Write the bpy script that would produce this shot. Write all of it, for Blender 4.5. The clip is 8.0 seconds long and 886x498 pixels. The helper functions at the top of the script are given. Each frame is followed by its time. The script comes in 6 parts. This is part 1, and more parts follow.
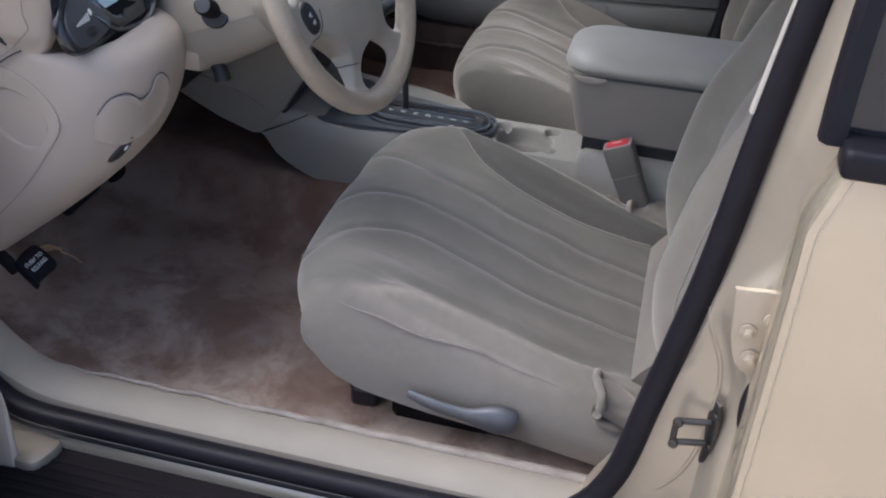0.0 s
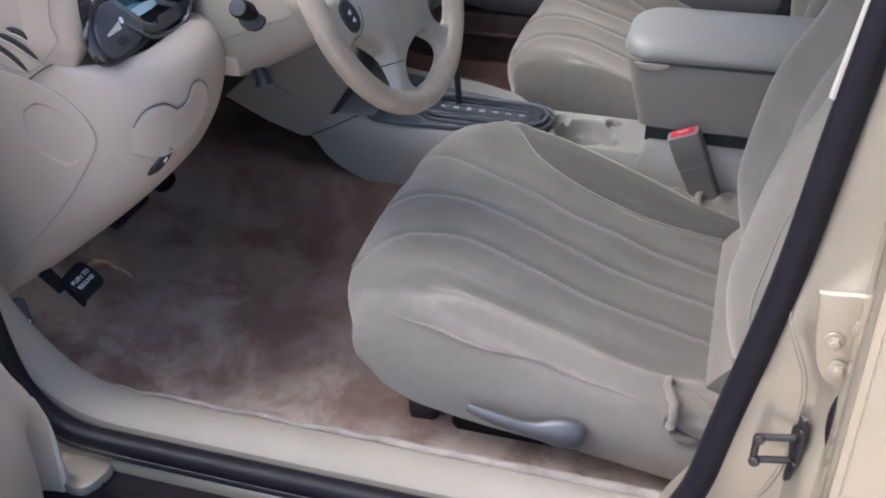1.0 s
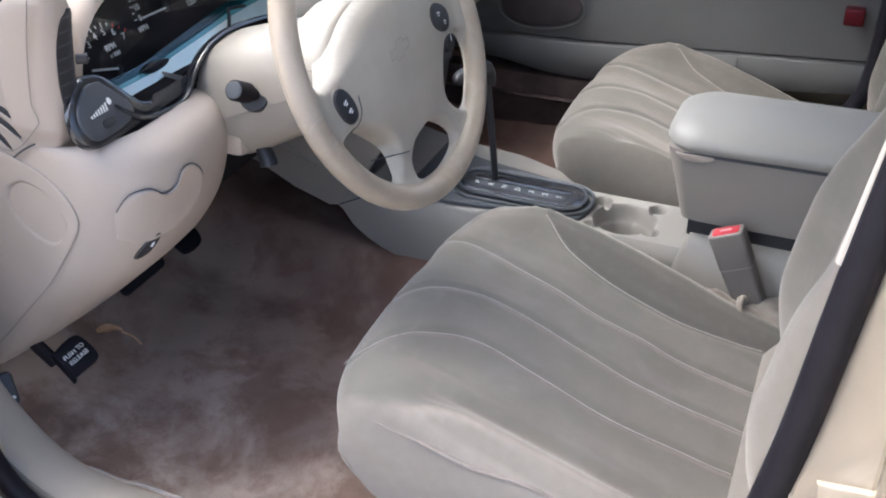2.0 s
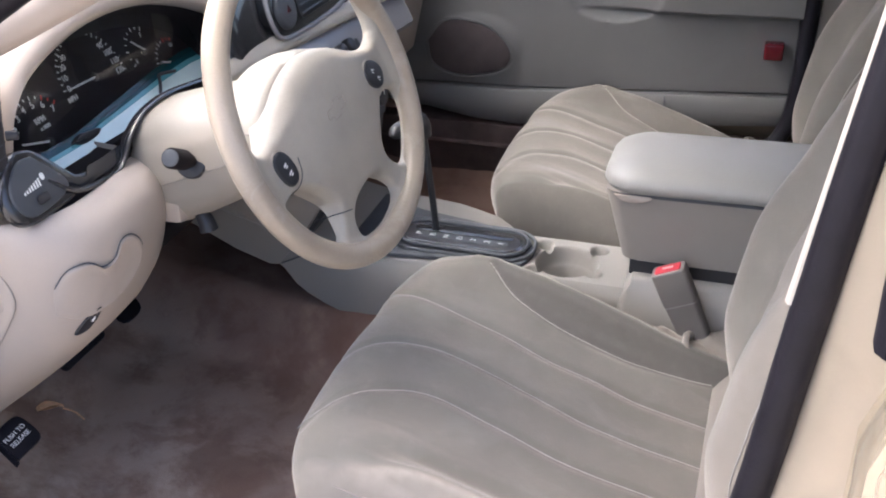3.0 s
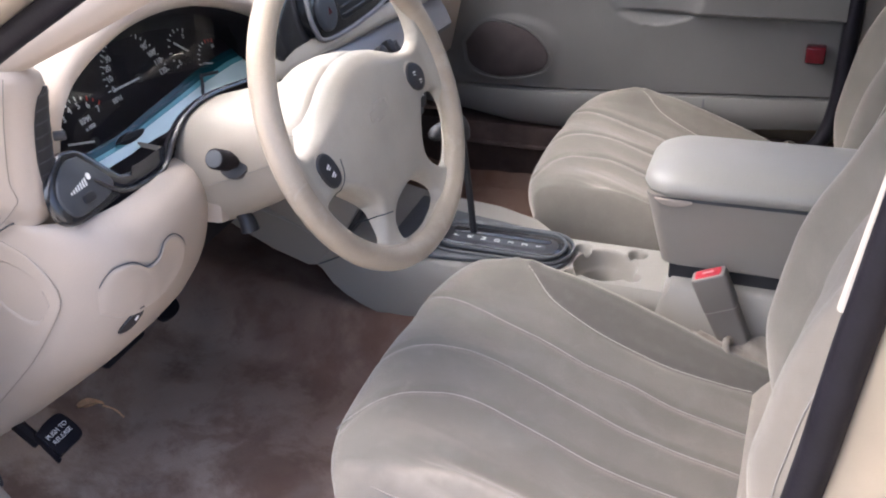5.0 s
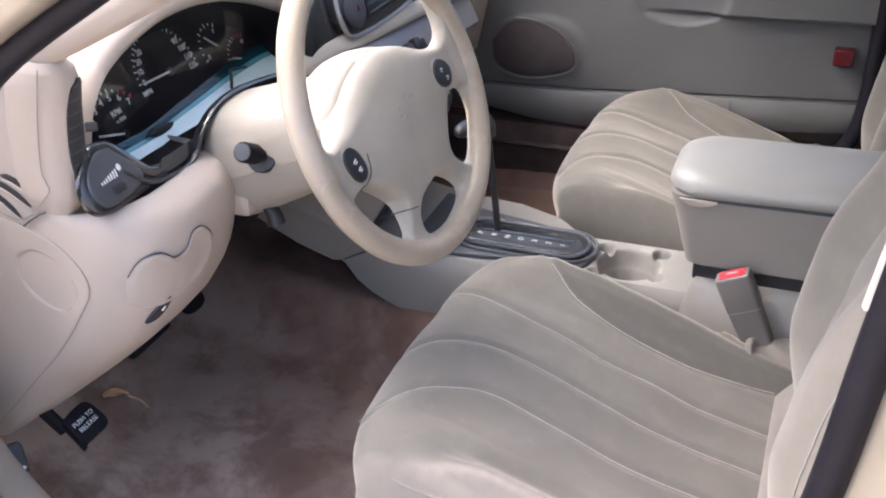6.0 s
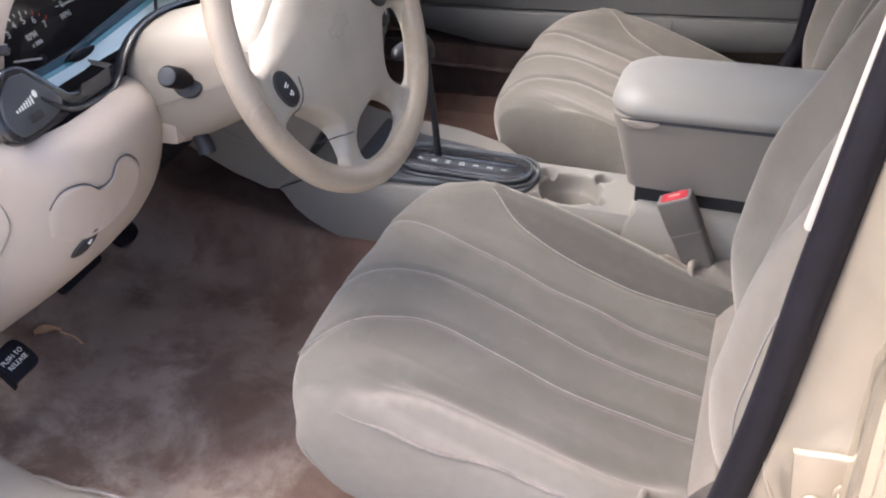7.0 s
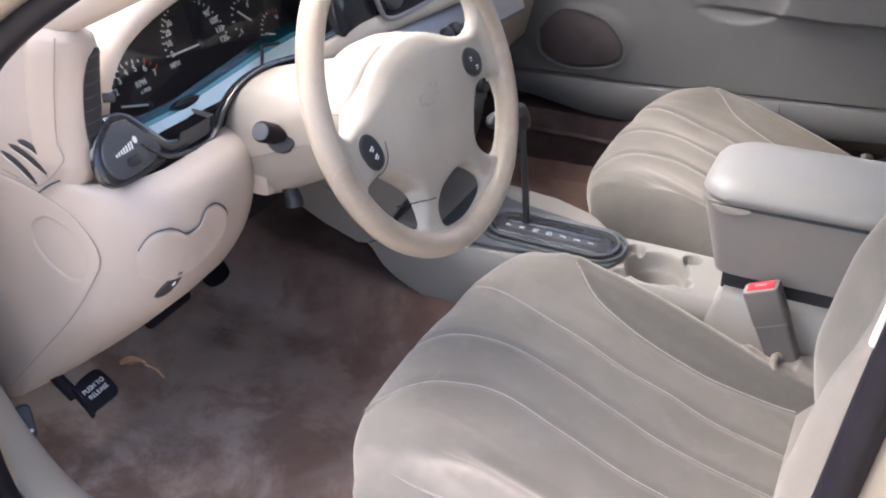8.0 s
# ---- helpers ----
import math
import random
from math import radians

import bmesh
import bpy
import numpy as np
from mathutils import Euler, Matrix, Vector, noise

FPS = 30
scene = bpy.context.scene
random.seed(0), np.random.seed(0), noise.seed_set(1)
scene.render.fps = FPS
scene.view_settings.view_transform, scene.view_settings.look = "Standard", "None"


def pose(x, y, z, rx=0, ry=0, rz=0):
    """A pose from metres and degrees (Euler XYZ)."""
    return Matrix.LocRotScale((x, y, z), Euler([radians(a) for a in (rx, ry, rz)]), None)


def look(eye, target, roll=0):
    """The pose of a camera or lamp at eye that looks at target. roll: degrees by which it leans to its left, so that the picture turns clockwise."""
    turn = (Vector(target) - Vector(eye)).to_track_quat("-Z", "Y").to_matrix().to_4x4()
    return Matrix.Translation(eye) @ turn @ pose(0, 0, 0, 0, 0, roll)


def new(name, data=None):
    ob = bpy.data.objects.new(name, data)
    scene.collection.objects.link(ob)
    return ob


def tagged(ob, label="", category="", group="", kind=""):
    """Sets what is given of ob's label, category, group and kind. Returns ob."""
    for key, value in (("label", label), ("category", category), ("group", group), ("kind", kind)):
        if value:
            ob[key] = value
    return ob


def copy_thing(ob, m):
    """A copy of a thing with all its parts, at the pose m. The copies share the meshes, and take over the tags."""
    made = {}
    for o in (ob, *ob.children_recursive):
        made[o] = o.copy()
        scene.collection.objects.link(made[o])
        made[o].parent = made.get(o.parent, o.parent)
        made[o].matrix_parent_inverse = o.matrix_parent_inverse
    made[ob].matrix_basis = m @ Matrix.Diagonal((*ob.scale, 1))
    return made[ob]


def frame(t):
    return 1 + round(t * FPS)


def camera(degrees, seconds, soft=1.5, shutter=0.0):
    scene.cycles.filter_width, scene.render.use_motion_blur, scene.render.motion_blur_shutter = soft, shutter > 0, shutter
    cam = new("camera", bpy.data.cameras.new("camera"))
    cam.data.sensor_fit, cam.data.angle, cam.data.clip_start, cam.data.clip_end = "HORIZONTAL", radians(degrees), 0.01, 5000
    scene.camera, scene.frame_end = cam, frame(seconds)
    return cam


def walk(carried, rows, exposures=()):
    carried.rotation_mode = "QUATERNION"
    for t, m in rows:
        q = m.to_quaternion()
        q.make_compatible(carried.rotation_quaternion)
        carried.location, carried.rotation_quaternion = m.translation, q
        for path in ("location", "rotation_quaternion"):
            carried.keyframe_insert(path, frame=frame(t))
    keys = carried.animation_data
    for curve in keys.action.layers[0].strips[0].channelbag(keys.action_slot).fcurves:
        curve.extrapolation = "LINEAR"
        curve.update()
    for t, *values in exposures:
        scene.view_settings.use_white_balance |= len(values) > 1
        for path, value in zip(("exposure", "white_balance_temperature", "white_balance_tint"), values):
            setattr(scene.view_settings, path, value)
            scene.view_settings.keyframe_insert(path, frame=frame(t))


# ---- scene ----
import collections

cam = camera(47.2, 8.0, soft=2.0)
PATH = [
    (0, (0.592, -0.917, 1.397), (0.242, 0.73, 0.318), 3.9),
    (0.5, (0.573, -0.919, 1.39), (0.184, 0.721, 0.313), 1.9),
    (1, (0.591, -0.836, 1.371), (0.114, 0.767, 0.273), -0.5),
    (1.2, (0.609, -0.779, 1.384), (0.053, 0.794, 0.282), -2.0),
    (1.5, (0.652, -0.695, 1.397), (0.027, 0.865, 0.313), -0.8),
    (2, (0.664, -0.658, 1.404), (0.002, 0.905, 0.347), -0.5),
    (2.2, (0.663, -0.649, 1.403), (0.039, 0.944, 0.366), -0.6),
    (3.5, (0.641, -0.654, 1.424), (0.085, 0.999, 0.446), -1.8),
    (4, (0.64, -0.655, 1.427), (0.058, 0.995, 0.458), -2.5),
    (4.5, (0.639, -0.653, 1.424), (0.035, 0.993, 0.462), -2.7),
    (4.7, (0.637, -0.652, 1.416), (0.036, 0.983, 0.434), -2.5),
    (5.8, (0.632, -0.667, 1.417), (-0.027, 0.948, 0.439), -1.7),
    (6, (0.635, -0.665, 1.414), (-0.021, 0.95, 0.435), -2.0),
    (6.5, (0.644, -0.651, 1.417), (0.003, 0.964, 0.425), -2.9),
    (6.8, (0.637, -0.635, 1.404), (0.037, 0.966, 0.368), -2.6),
    (7, (0.634, -0.636, 1.396), (0.1, 0.944, 0.292), -1.2),
    (7.2, (0.633, -0.634, 1.409), (0.078, 0.961, 0.338), -0.9),
    (7.5, (0.633, -0.636, 1.419), (0.019, 0.962, 0.385), -0.7),
    (8, (0.666, -0.616, 1.416), (-0.077, 0.939, 0.402), 0.1),
]
walk(cam, [(t, look(eye, target, roll)) for t, eye, target, roll in PATH],
     exposures=[(0, 1.13, 5600, 8), (0.5, 1.36, 5600, 8), (1, 1.55, 5620, 8), (1.5, 1.81, 5720, 7), (2, 1.97, 5780, 8), (3.5, 2.10, 6020, 13), (4.5, 2.08, 6020, 13), (6, 2.21, 6020, 13), (6.6, 2.23, 6020, 13), (7, 2.03, 6120, 13), (7.4, 2.22, 6020, 13), (8, 2.29, 6020, 13)])

# ---- world and light ----
world = bpy.data.worlds.new("sky")
scene.world = world
world.use_nodes = True
wn = world.node_tree.nodes
sky = wn.new("ShaderNodeTexSky")
sky.sky_type = "NISHITA"
sky.sun_disc = False
sky.sun_elevation = radians(58.2)
sky.sun_rotation = radians(263)
sky.air_density, sky.dust_density, sky.ozone_density = 0.8, 5.0, 0.3
wn["Background"].inputs["Strength"].default_value = 0.15
world.node_tree.links.new(sky.outputs["Color"], wn["Background"].inputs["Color"])

sun_data = bpy.data.lights.new("sun", "SUN")
sun_data.energy = 0.52
sun_data.angle = radians(55)
sun_data.color = (1.0, 0.98, 0.96)
sun = new("sun", sun_data)
sun.matrix_world = look((-4.8, -0.6, 7.8), (0, 0, 0))


# ---- materials ----
def material(name, base, rough=0.6, metal=0.0, var=0.12, scale=6.0, grain=250.0, bump=0.15, coat=0.0, sheen=0.0, spec=0.5, stain=None, speckle=0.08, swirl=0.6):
    """A surface with broad and fine variation of colour, a fine relief, and at will stains of another colour."""
    m = bpy.data.materials.new(name)
    m.use_nodes = True
    n, l = m.node_tree.nodes, m.node_tree.links
    b = n["Principled BSDF"]
    b.inputs["Roughness"].default_value = rough
    b.inputs["Metallic"].default_value = metal
    b.inputs["Coat Weight"].default_value = coat
    b.inputs["Coat Roughness"].default_value = 0.06
    b.inputs["Sheen Weight"].default_value = sheen
    b.inputs["Sheen Tint"].default_value = (1.0, 0.91, 0.82, 1)
    b.inputs["Specular IOR Level"].default_value = spec
    tc = n.new("ShaderNodeTexCoord")
    broad = n.new("ShaderNodeTexNoise")
    broad.inputs["Scale"].default_value = scale
    broad.inputs["Detail"].default_value = 5
    l.new(tc.outputs["Object"], broad.inputs["Vector"])
    fine = n.new("ShaderNodeTexNoise")
    fine.inputs["Scale"].default_value = grain
    fine.inputs["Detail"].default_value = 3
    l.new(tc.outputs["Object"], fine.inputs["Vector"])
    ramp = n.new("ShaderNodeValToRGB")
    ramp.color_ramp.elements[0].position = 0.3
    ramp.color_ramp.elements[1].position = 0.7
    ramp.color_ramp.elements[0].color = (*[c * (1 - var) for c in base], 1)
    ramp.color_ramp.elements[1].color = (*[min(1, c * (1 + var)) for c in base], 1)
    l.new(broad.outputs["Fac"], ramp.inputs["Fac"])
    mix = n.new("ShaderNodeMix")
    mix.data_type, mix.blend_type = "RGBA", "OVERLAY"
    mix.inputs[0].default_value = speckle
    l.new(ramp.outputs["Color"], mix.inputs[6])
    l.new(fine.outputs["Fac"], mix.inputs[7])
    out = mix.outputs[2]
    for colour, size, low, high, much in stain or ():
        tex = n.new("ShaderNodeTexNoise")
        tex.inputs["Scale"].default_value = size
        tex.inputs["Detail"].default_value = 6
        tex.inputs["Roughness"].default_value = 0.62
        tex.inputs["Distortion"].default_value = swirl
        l.new(tc.outputs["Object"], tex.inputs["Vector"])
        r = n.new("ShaderNodeMapRange")
        r.inputs[1].default_value, r.inputs[2].default_value, r.inputs[4].default_value = low, high, much
        l.new(tex.outputs["Fac"], r.inputs[0])
        mx = n.new("ShaderNodeMix")
        mx.data_type = "RGBA"
        l.new(r.outputs[0], mx.inputs[0])
        l.new(out, mx.inputs[6])
        mx.inputs[7].default_value = (*colour, 1)
        out = mx.outputs[2]
    l.new(out, b.inputs["Base Color"])
    bp = n.new("ShaderNodeBump")
    bp.inputs["Strength"].default_value = bump
    bp.inputs["Distance"].default_value = 0.002
    l.new(fine.outputs["Fac"], bp.inputs["Height"])
    l.new(bp.outputs["Normal"], b.inputs["Normal"])
    return m


BEIGE = material("beige_plastic", (0.415, 0.355, 0.298), 0.5, var=0.06, grain=900, bump=0.12)
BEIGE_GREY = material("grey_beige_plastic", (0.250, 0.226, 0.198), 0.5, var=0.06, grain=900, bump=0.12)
SILL_BEIGE = material("pale_beige_plastic", (0.315, 0.276, 0.228), 0.7, spec=0.3, var=0.06, scale=9, grain=900, bump=0.12, stain=(((0.29, 0.25, 0.205), 14.0, 0.55, 0.8, 0.5),))
LEATHER = material("smooth_beige_vinyl", (0.372, 0.342, 0.285), 0.42, var=0.08, scale=14, grain=500, bump=0.1,
                   stain=(((0.38, 0.31, 0.24), 18.0, 0.52, 0.8, 0.35),))
VINYL_LID = material("grey_vinyl", (0.255, 0.246, 0.224), 0.46, spec=0.8, var=0.05, grain=700, bump=0.12)


def velour_material(name):
    """Napped cloth: one value of the mesh pales it for rubbing and light, the other darkens it."""
    m = material(name, (0.174, 0.160, 0.135), 0.95, var=0.10, scale=10, grain=700, bump=0.3, sheen=0.5, spec=0.1,
                 stain=(((0.142, 0.125, 0.106), 6.0, 0.46, 0.74, 0.15), ((0.222, 0.213, 0.192), 9.0, 0.50, 0.76, 0.55), ((0.255, 0.232, 0.205), 40.0, 0.55, 0.78, 0.3)), speckle=0.14)
    n, l = m.node_tree.nodes, m.node_tree.links
    b = n["Principled BSDF"]
    out = b.inputs["Base Color"].links[0].from_socket
    tc = n.new("ShaderNodeTexCoord")
    tex = n.new("ShaderNodeTexNoise")
    tex.inputs["Scale"].default_value = 55
    tex.inputs["Detail"].default_value = 6
    l.new(tc.outputs["Object"], tex.inputs["Vector"])
    for key, colour, spread in (("deep_tone", (0.116, 0.107, 0.093), 0.35), ("wear_light", (0.345, 0.298, 0.248), 0.3)):
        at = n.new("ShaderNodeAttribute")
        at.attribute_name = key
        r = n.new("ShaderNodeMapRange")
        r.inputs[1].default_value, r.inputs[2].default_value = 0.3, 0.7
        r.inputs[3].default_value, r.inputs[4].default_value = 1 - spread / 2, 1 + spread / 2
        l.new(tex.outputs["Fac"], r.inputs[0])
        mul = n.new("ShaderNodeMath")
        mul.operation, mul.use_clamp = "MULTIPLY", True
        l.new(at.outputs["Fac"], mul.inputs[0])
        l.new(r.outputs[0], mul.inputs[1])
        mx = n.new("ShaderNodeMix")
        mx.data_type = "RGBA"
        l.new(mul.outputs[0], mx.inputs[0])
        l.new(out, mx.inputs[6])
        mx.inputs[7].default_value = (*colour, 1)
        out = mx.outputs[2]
    l.new(out, b.inputs["Base Color"])
    return m


VELOUR = velour_material("beige_grey_velour")
VELOUR_SIDE = material("side_velour", (0.250, 0.219, 0.182), 0.95, var=0.10, scale=12, grain=700, bump=0.3, sheen=0.4, spec=0.1,
                       stain=(((0.30, 0.268, 0.24), 30.0, 0.55, 0.8, 0.4), ((0.17, 0.148, 0.13), 8.0, 0.55, 0.75, 0.4)), speckle=0.14)
THREAD = material("light_thread", (0.36, 0.335, 0.30), 0.8, var=0.1, scale=60, spec=0.2)
CARPET = material("stained_carpet", (0.50, 0.40, 0.322), 1.0, var=0.08, scale=4, grain=420, bump=0.55, spec=0.05,
                  stain=(((0.195, 0.128, 0.098), 4.0, 0.48, 0.59, 0.78), ((0.21, 0.138, 0.105), 8.5, 0.52, 0.62, 0.68), ((0.44, 0.385, 0.335), 6.0, 0.53, 0.65, 0.5), ((0.14, 0.082, 0.070), 19.0, 0.56, 0.68, 0.35)), speckle=0.14, swirl=0.3)


def inward_shade(m, colour, start, full, much):
    """Shade put into the colour: it deepens from the door towards the tunnel, with a ragged edge."""
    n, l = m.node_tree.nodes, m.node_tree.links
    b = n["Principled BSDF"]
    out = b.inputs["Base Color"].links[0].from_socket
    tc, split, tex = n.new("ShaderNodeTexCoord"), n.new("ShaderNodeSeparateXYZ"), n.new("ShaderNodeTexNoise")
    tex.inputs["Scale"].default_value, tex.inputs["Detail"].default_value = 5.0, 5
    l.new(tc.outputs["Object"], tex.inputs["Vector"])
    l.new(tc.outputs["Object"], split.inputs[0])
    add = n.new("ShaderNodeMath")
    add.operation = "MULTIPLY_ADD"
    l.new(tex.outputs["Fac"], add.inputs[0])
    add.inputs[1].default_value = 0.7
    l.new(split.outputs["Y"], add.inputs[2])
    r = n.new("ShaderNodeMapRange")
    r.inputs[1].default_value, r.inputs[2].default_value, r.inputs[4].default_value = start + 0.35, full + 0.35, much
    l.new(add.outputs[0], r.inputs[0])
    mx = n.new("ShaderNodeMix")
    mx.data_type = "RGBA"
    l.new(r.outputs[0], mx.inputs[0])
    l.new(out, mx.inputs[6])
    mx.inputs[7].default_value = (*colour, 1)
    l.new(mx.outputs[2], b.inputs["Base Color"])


# carpet toned browner, then darker, for the shaded footwells
inward_shade(CARPET, (0.23, 0.140, 0.104), 0.16, 0.42, 0.42)
inward_shade(CARPET, (0.140, 0.074, 0.058), 0.42, 0.80, 0.68)
MID_CARPET = material("brown_carpet", (0.088, 0.064, 0.058), 1.0, var=0.3, scale=12, grain=420, bump=0.9, spec=0.05, speckle=0.3)
DARK_CARPET = material("dark_carpet", (0.05, 0.044, 0.04), 1.0, var=0.2, scale=14, grain=420, bump=0.8, spec=0.05)
RUBBER = material("black_rubber", (0.009, 0.008, 0.012), 0.5, spec=0.25, var=0.2, scale=30, grain=300)
BLACK = material("black_plastic", (0.022, 0.022, 0.025), 0.45, var=0.15, scale=20, grain=600)
CHARCOAL = material("charcoal_plastic", (0.055, 0.06, 0.068), 0.5, var=0.1, scale=20, grain=800)
GLOSS_BLACK = material("glossy_dark_trim", (0.02, 0.021, 0.024), 0.12, var=0.05, coat=0.4, bump=0.02)
GOLD = material("gold_metallic_paint", (0.56, 0.48, 0.36), 0.26, metal=0.7, var=0.04, grain=1800, bump=0.02, coat=0.8)
GOLD_DULL = material("gold_jamb_paint", (0.45, 0.39, 0.305), 0.33, metal=0.55, var=0.08, scale=10, grain=1500, bump=0.03, coat=0.3,
                     stain=(((0.3, 0.24, 0.17), 9.0, 0.55, 0.8, 0.3),))
SILVER = material("grey_metallic_plastic", (0.27, 0.265, 0.27), 0.38, metal=0.3, var=0.06)
LEVER_GREY = material("grey_metallic_lever", (0.135, 0.135, 0.14), 0.36, metal=0.3, var=0.08, scale=30)
FRINGE = material("frayed_carpet", (0.31, 0.268, 0.232), 1.0, var=0.2, scale=30, grain=500, bump=0.8, spec=0.05, speckle=0.3)
STEEL = material("dark_steel", (0.10, 0.095, 0.095), 0.4, metal=0.9, var=0.2, scale=40)
WHITE_TRIM = material("pale_trim", (0.44, 0.40, 0.348), 0.5, var=0.05)
RED = material("red_plastic", (0.50, 0.028, 0.045), 0.35, var=0.06)
RED_LENS = material("red_reflector", (0.075, 0.003, 0.007), 0.25, var=0.15, scale=60, coat=0.2)
INK = material("white_print", (0.8, 0.8, 0.78), 0.6, var=0.02)
RED_INK = material("red_print", (0.7, 0.05, 0.04), 0.6, var=0.02)
GAUGE = material("gauge_face", (0.025, 0.02, 0.024), 0.6, spec=0.12, var=0.15)
LEAF = material("dry_leaf", (0.74, 0.45, 0.25), 0.7, var=0.25, scale=60)
CONCRETE = material("concrete", (0.48, 0.42, 0.345), 0.95, var=0.2, scale=3, grain=160, bump=0.8)
RIM_VINYL = material("worn_rim_vinyl", (0.375, 0.318, 0.245), 0.30, var=0.10, scale=9, grain=420, bump=0.12, spec=0.6,
                     stain=(((0.24, 0.185, 0.13), 7.0, 0.47, 0.70, 0.7), ((0.52, 0.47, 0.41), 26.0, 0.58, 0.76, 0.4)))
# lens foot: reflected sky put into the teal colour in three steps
TEAL_REFLECTION = material("teal_sky_reflection", (0.70, 0.86, 0.84), 0.12, metal=0.1, var=0.06, scale=20, bump=0.01, coat=0.5)
TEAL_MID = material("teal_reflection_mid", (0.13, 0.38, 0.41), 0.12, metal=0.1, var=0.06, scale=20, bump=0.01, coat=0.5)
TEAL_DEEP = material("teal_reflection_deep", (0.010, 0.075, 0.095), 0.14, metal=0.1, var=0.06, scale=20, bump=0.01, coat=0.5)
# black of plastic parts, also used for shade under dashboard and seat
SHADE_BLACK = material("matte_black_and_shade", (0.012, 0.010, 0.012), 0.7, spec=0.15, var=0.15, scale=20, grain=600)
# column shroud beige, darkened to carry the shade of the instrument hood
SHROUD_BEIGE = material("shroud_plastic", (0.300, 0.270, 0.228), 0.5, var=0.06, scale=9, grain=900, bump=0.12)
SPEAKER_CLOTH = material("speaker_cloth", (0.070, 0.058, 0.057), 1.0, var=0.12, scale=20, grain=900, bump=0.5, spec=0.05)
# grey beige door trim, its colour darkened for the dim far side
DOOR_DIM_GREY = material("dim_door_vinyl", (0.110, 0.107, 0.101), 0.55, var=0.06, grain=900, bump=0.12)
CONSOLE = material("console_plastic", (0.255, 0.238, 0.213), 0.45, spec=0.5, var=0.06, grain=900, bump=0.12)
HEADLINER = material("headliner_cloth", (0.42, 0.38, 0.33), 0.95, var=0.05, grain=500)


def glass_material(name, tint, rough=0.0, ior=1.45):
    m = bpy.data.materials.new(name)
    m.use_nodes = True
    b = m.node_tree.nodes["Principled BSDF"]
    b.inputs["Base Color"].default_value = (*tint, 1)
    b.inputs["Transmission Weight"].default_value = 1.0
    b.inputs["Roughness"].default_value = rough
    b.inputs["IOR"].default_value = ior
    return m


GLASS = glass_material("window_glass", (0.95, 0.97, 0.96))
LENS_PLASTIC = glass_material("lens_plastic", (0.97, 0.98, 0.98), 0.01, 1.38)
DARK_GLASS = material("dark_tinted_glass", (0.012, 0.012, 0.016), 0.08, var=0.1, coat=0.5, bump=0.0)


# ---- building helpers ----
def finish(bm, name, mat, sharp=38):
    bmesh.ops.recalc_face_normals(bm, faces=bm.faces[:])
    if bm.calc_volume(signed=True) < 0:
        bmesh.ops.reverse_faces(bm, faces=bm.faces[:])
    me = bpy.data.meshes.new(name)
    bm.to_mesh(me)
    bm.free()
    me.materials.append(mat)
    me.polygons.foreach_set("use_smooth", [True] * len(me.polygons))
    me.set_sharp_from_angle(angle=radians(sharp))
    return me


def part(name, bm, mat, parent, label="", sharp=38):
    ob = new(name, finish(bm, name, mat, sharp))
    if parent is not None:
        ob.parent = parent
        ob.matrix_parent_inverse = parent.matrix_basis.inverted()
    if label:
        tagged(ob, label)
    return ob


def thing(name, at, label, category, group="", kind=""):
    ob = new(name)
    ob.empty_display_size = 0.05
    ob.matrix_basis = Matrix.Translation(at)
    return tagged(ob, label, category, group, kind)


def solid(name, bm, mat, label, category, group="", kind="", sharp=38):
    return tagged(part(name, bm, mat, None, "", sharp), label, category, group, kind)


def box(lo, hi, bevel=0.0, seg=2, bm=None, m=None):
    bm = bm or bmesh.new()
    made = bmesh.ops.create_cube(bm, size=1.0)["verts"]
    for v in made:
        v.co = Vector([lo[i] + (v.co[i] + 0.5) * (hi[i] - lo[i]) for i in range(3)])
    if bevel:
        edges = list({e for v in made for e in v.link_edges})
        got = bmesh.ops.bevel(bm, geom=edges, offset=bevel, segments=seg, affect="EDGES", profile=0.6)
        made = list({v for f in got["faces"] for v in f.verts} | {v for v in made if v.is_valid})
    if m is not None:
        bmesh.ops.transform(bm, matrix=m, verts=made)
    return bm


def loft(rings, bm=None, caps=True, closed=True):
    """Skin over rings of equally many points; the rings are closed loops, or open lines with closed=False."""
    bm = bm or bmesh.new()
    vs = [[bm.verts.new(p) for p in ring] for ring in rings]
    n = len(vs[0])
    for a, b in zip(vs, vs[1:]):
        for i in range(n if closed else n - 1):
            j = (i + 1) % n
            bm.faces.new((a[i], a[j], b[j], b[i]))
    if caps and closed:
        bm.faces.new(vs[0][::-1])
        bm.faces.new(vs[-1])
    return bm


def spline(points, n):
    """n points along a smooth curve through the given ones, evenly by parameter of length."""
    p = [Vector(q) for q in points]
    p = [p[0] * 2 - p[1]] + p + [p[-1] * 2 - p[-2]]
    dense = []
    for i in range(1, len(p) - 2):
        for k in range(16):
            t = k / 16
            a, b, c, d = p[i - 1], p[i], p[i + 1], p[i + 2]
            dense.append(0.5 * (2 * b + (c - a) * t + (2 * a - 5 * b + 4 * c - d) * t * t + (3 * b - a - 3 * c + d) * t ** 3))
    dense.append(p[-2])
    run = [0.0]
    for a, b in zip(dense, dense[1:]):
        run.append(run[-1] + (b - a).length)
    out, k = [], 0
    for i in range(n):
        want = run[-1] * i / (n - 1)
        while k < len(run) - 2 and run[k + 1] < want:
            k += 1
        f = (want - run[k]) / max(1e-9, run[k + 1] - run[k])
        out.append(dense[k].lerp(dense[k + 1], min(1, f)))
    return out


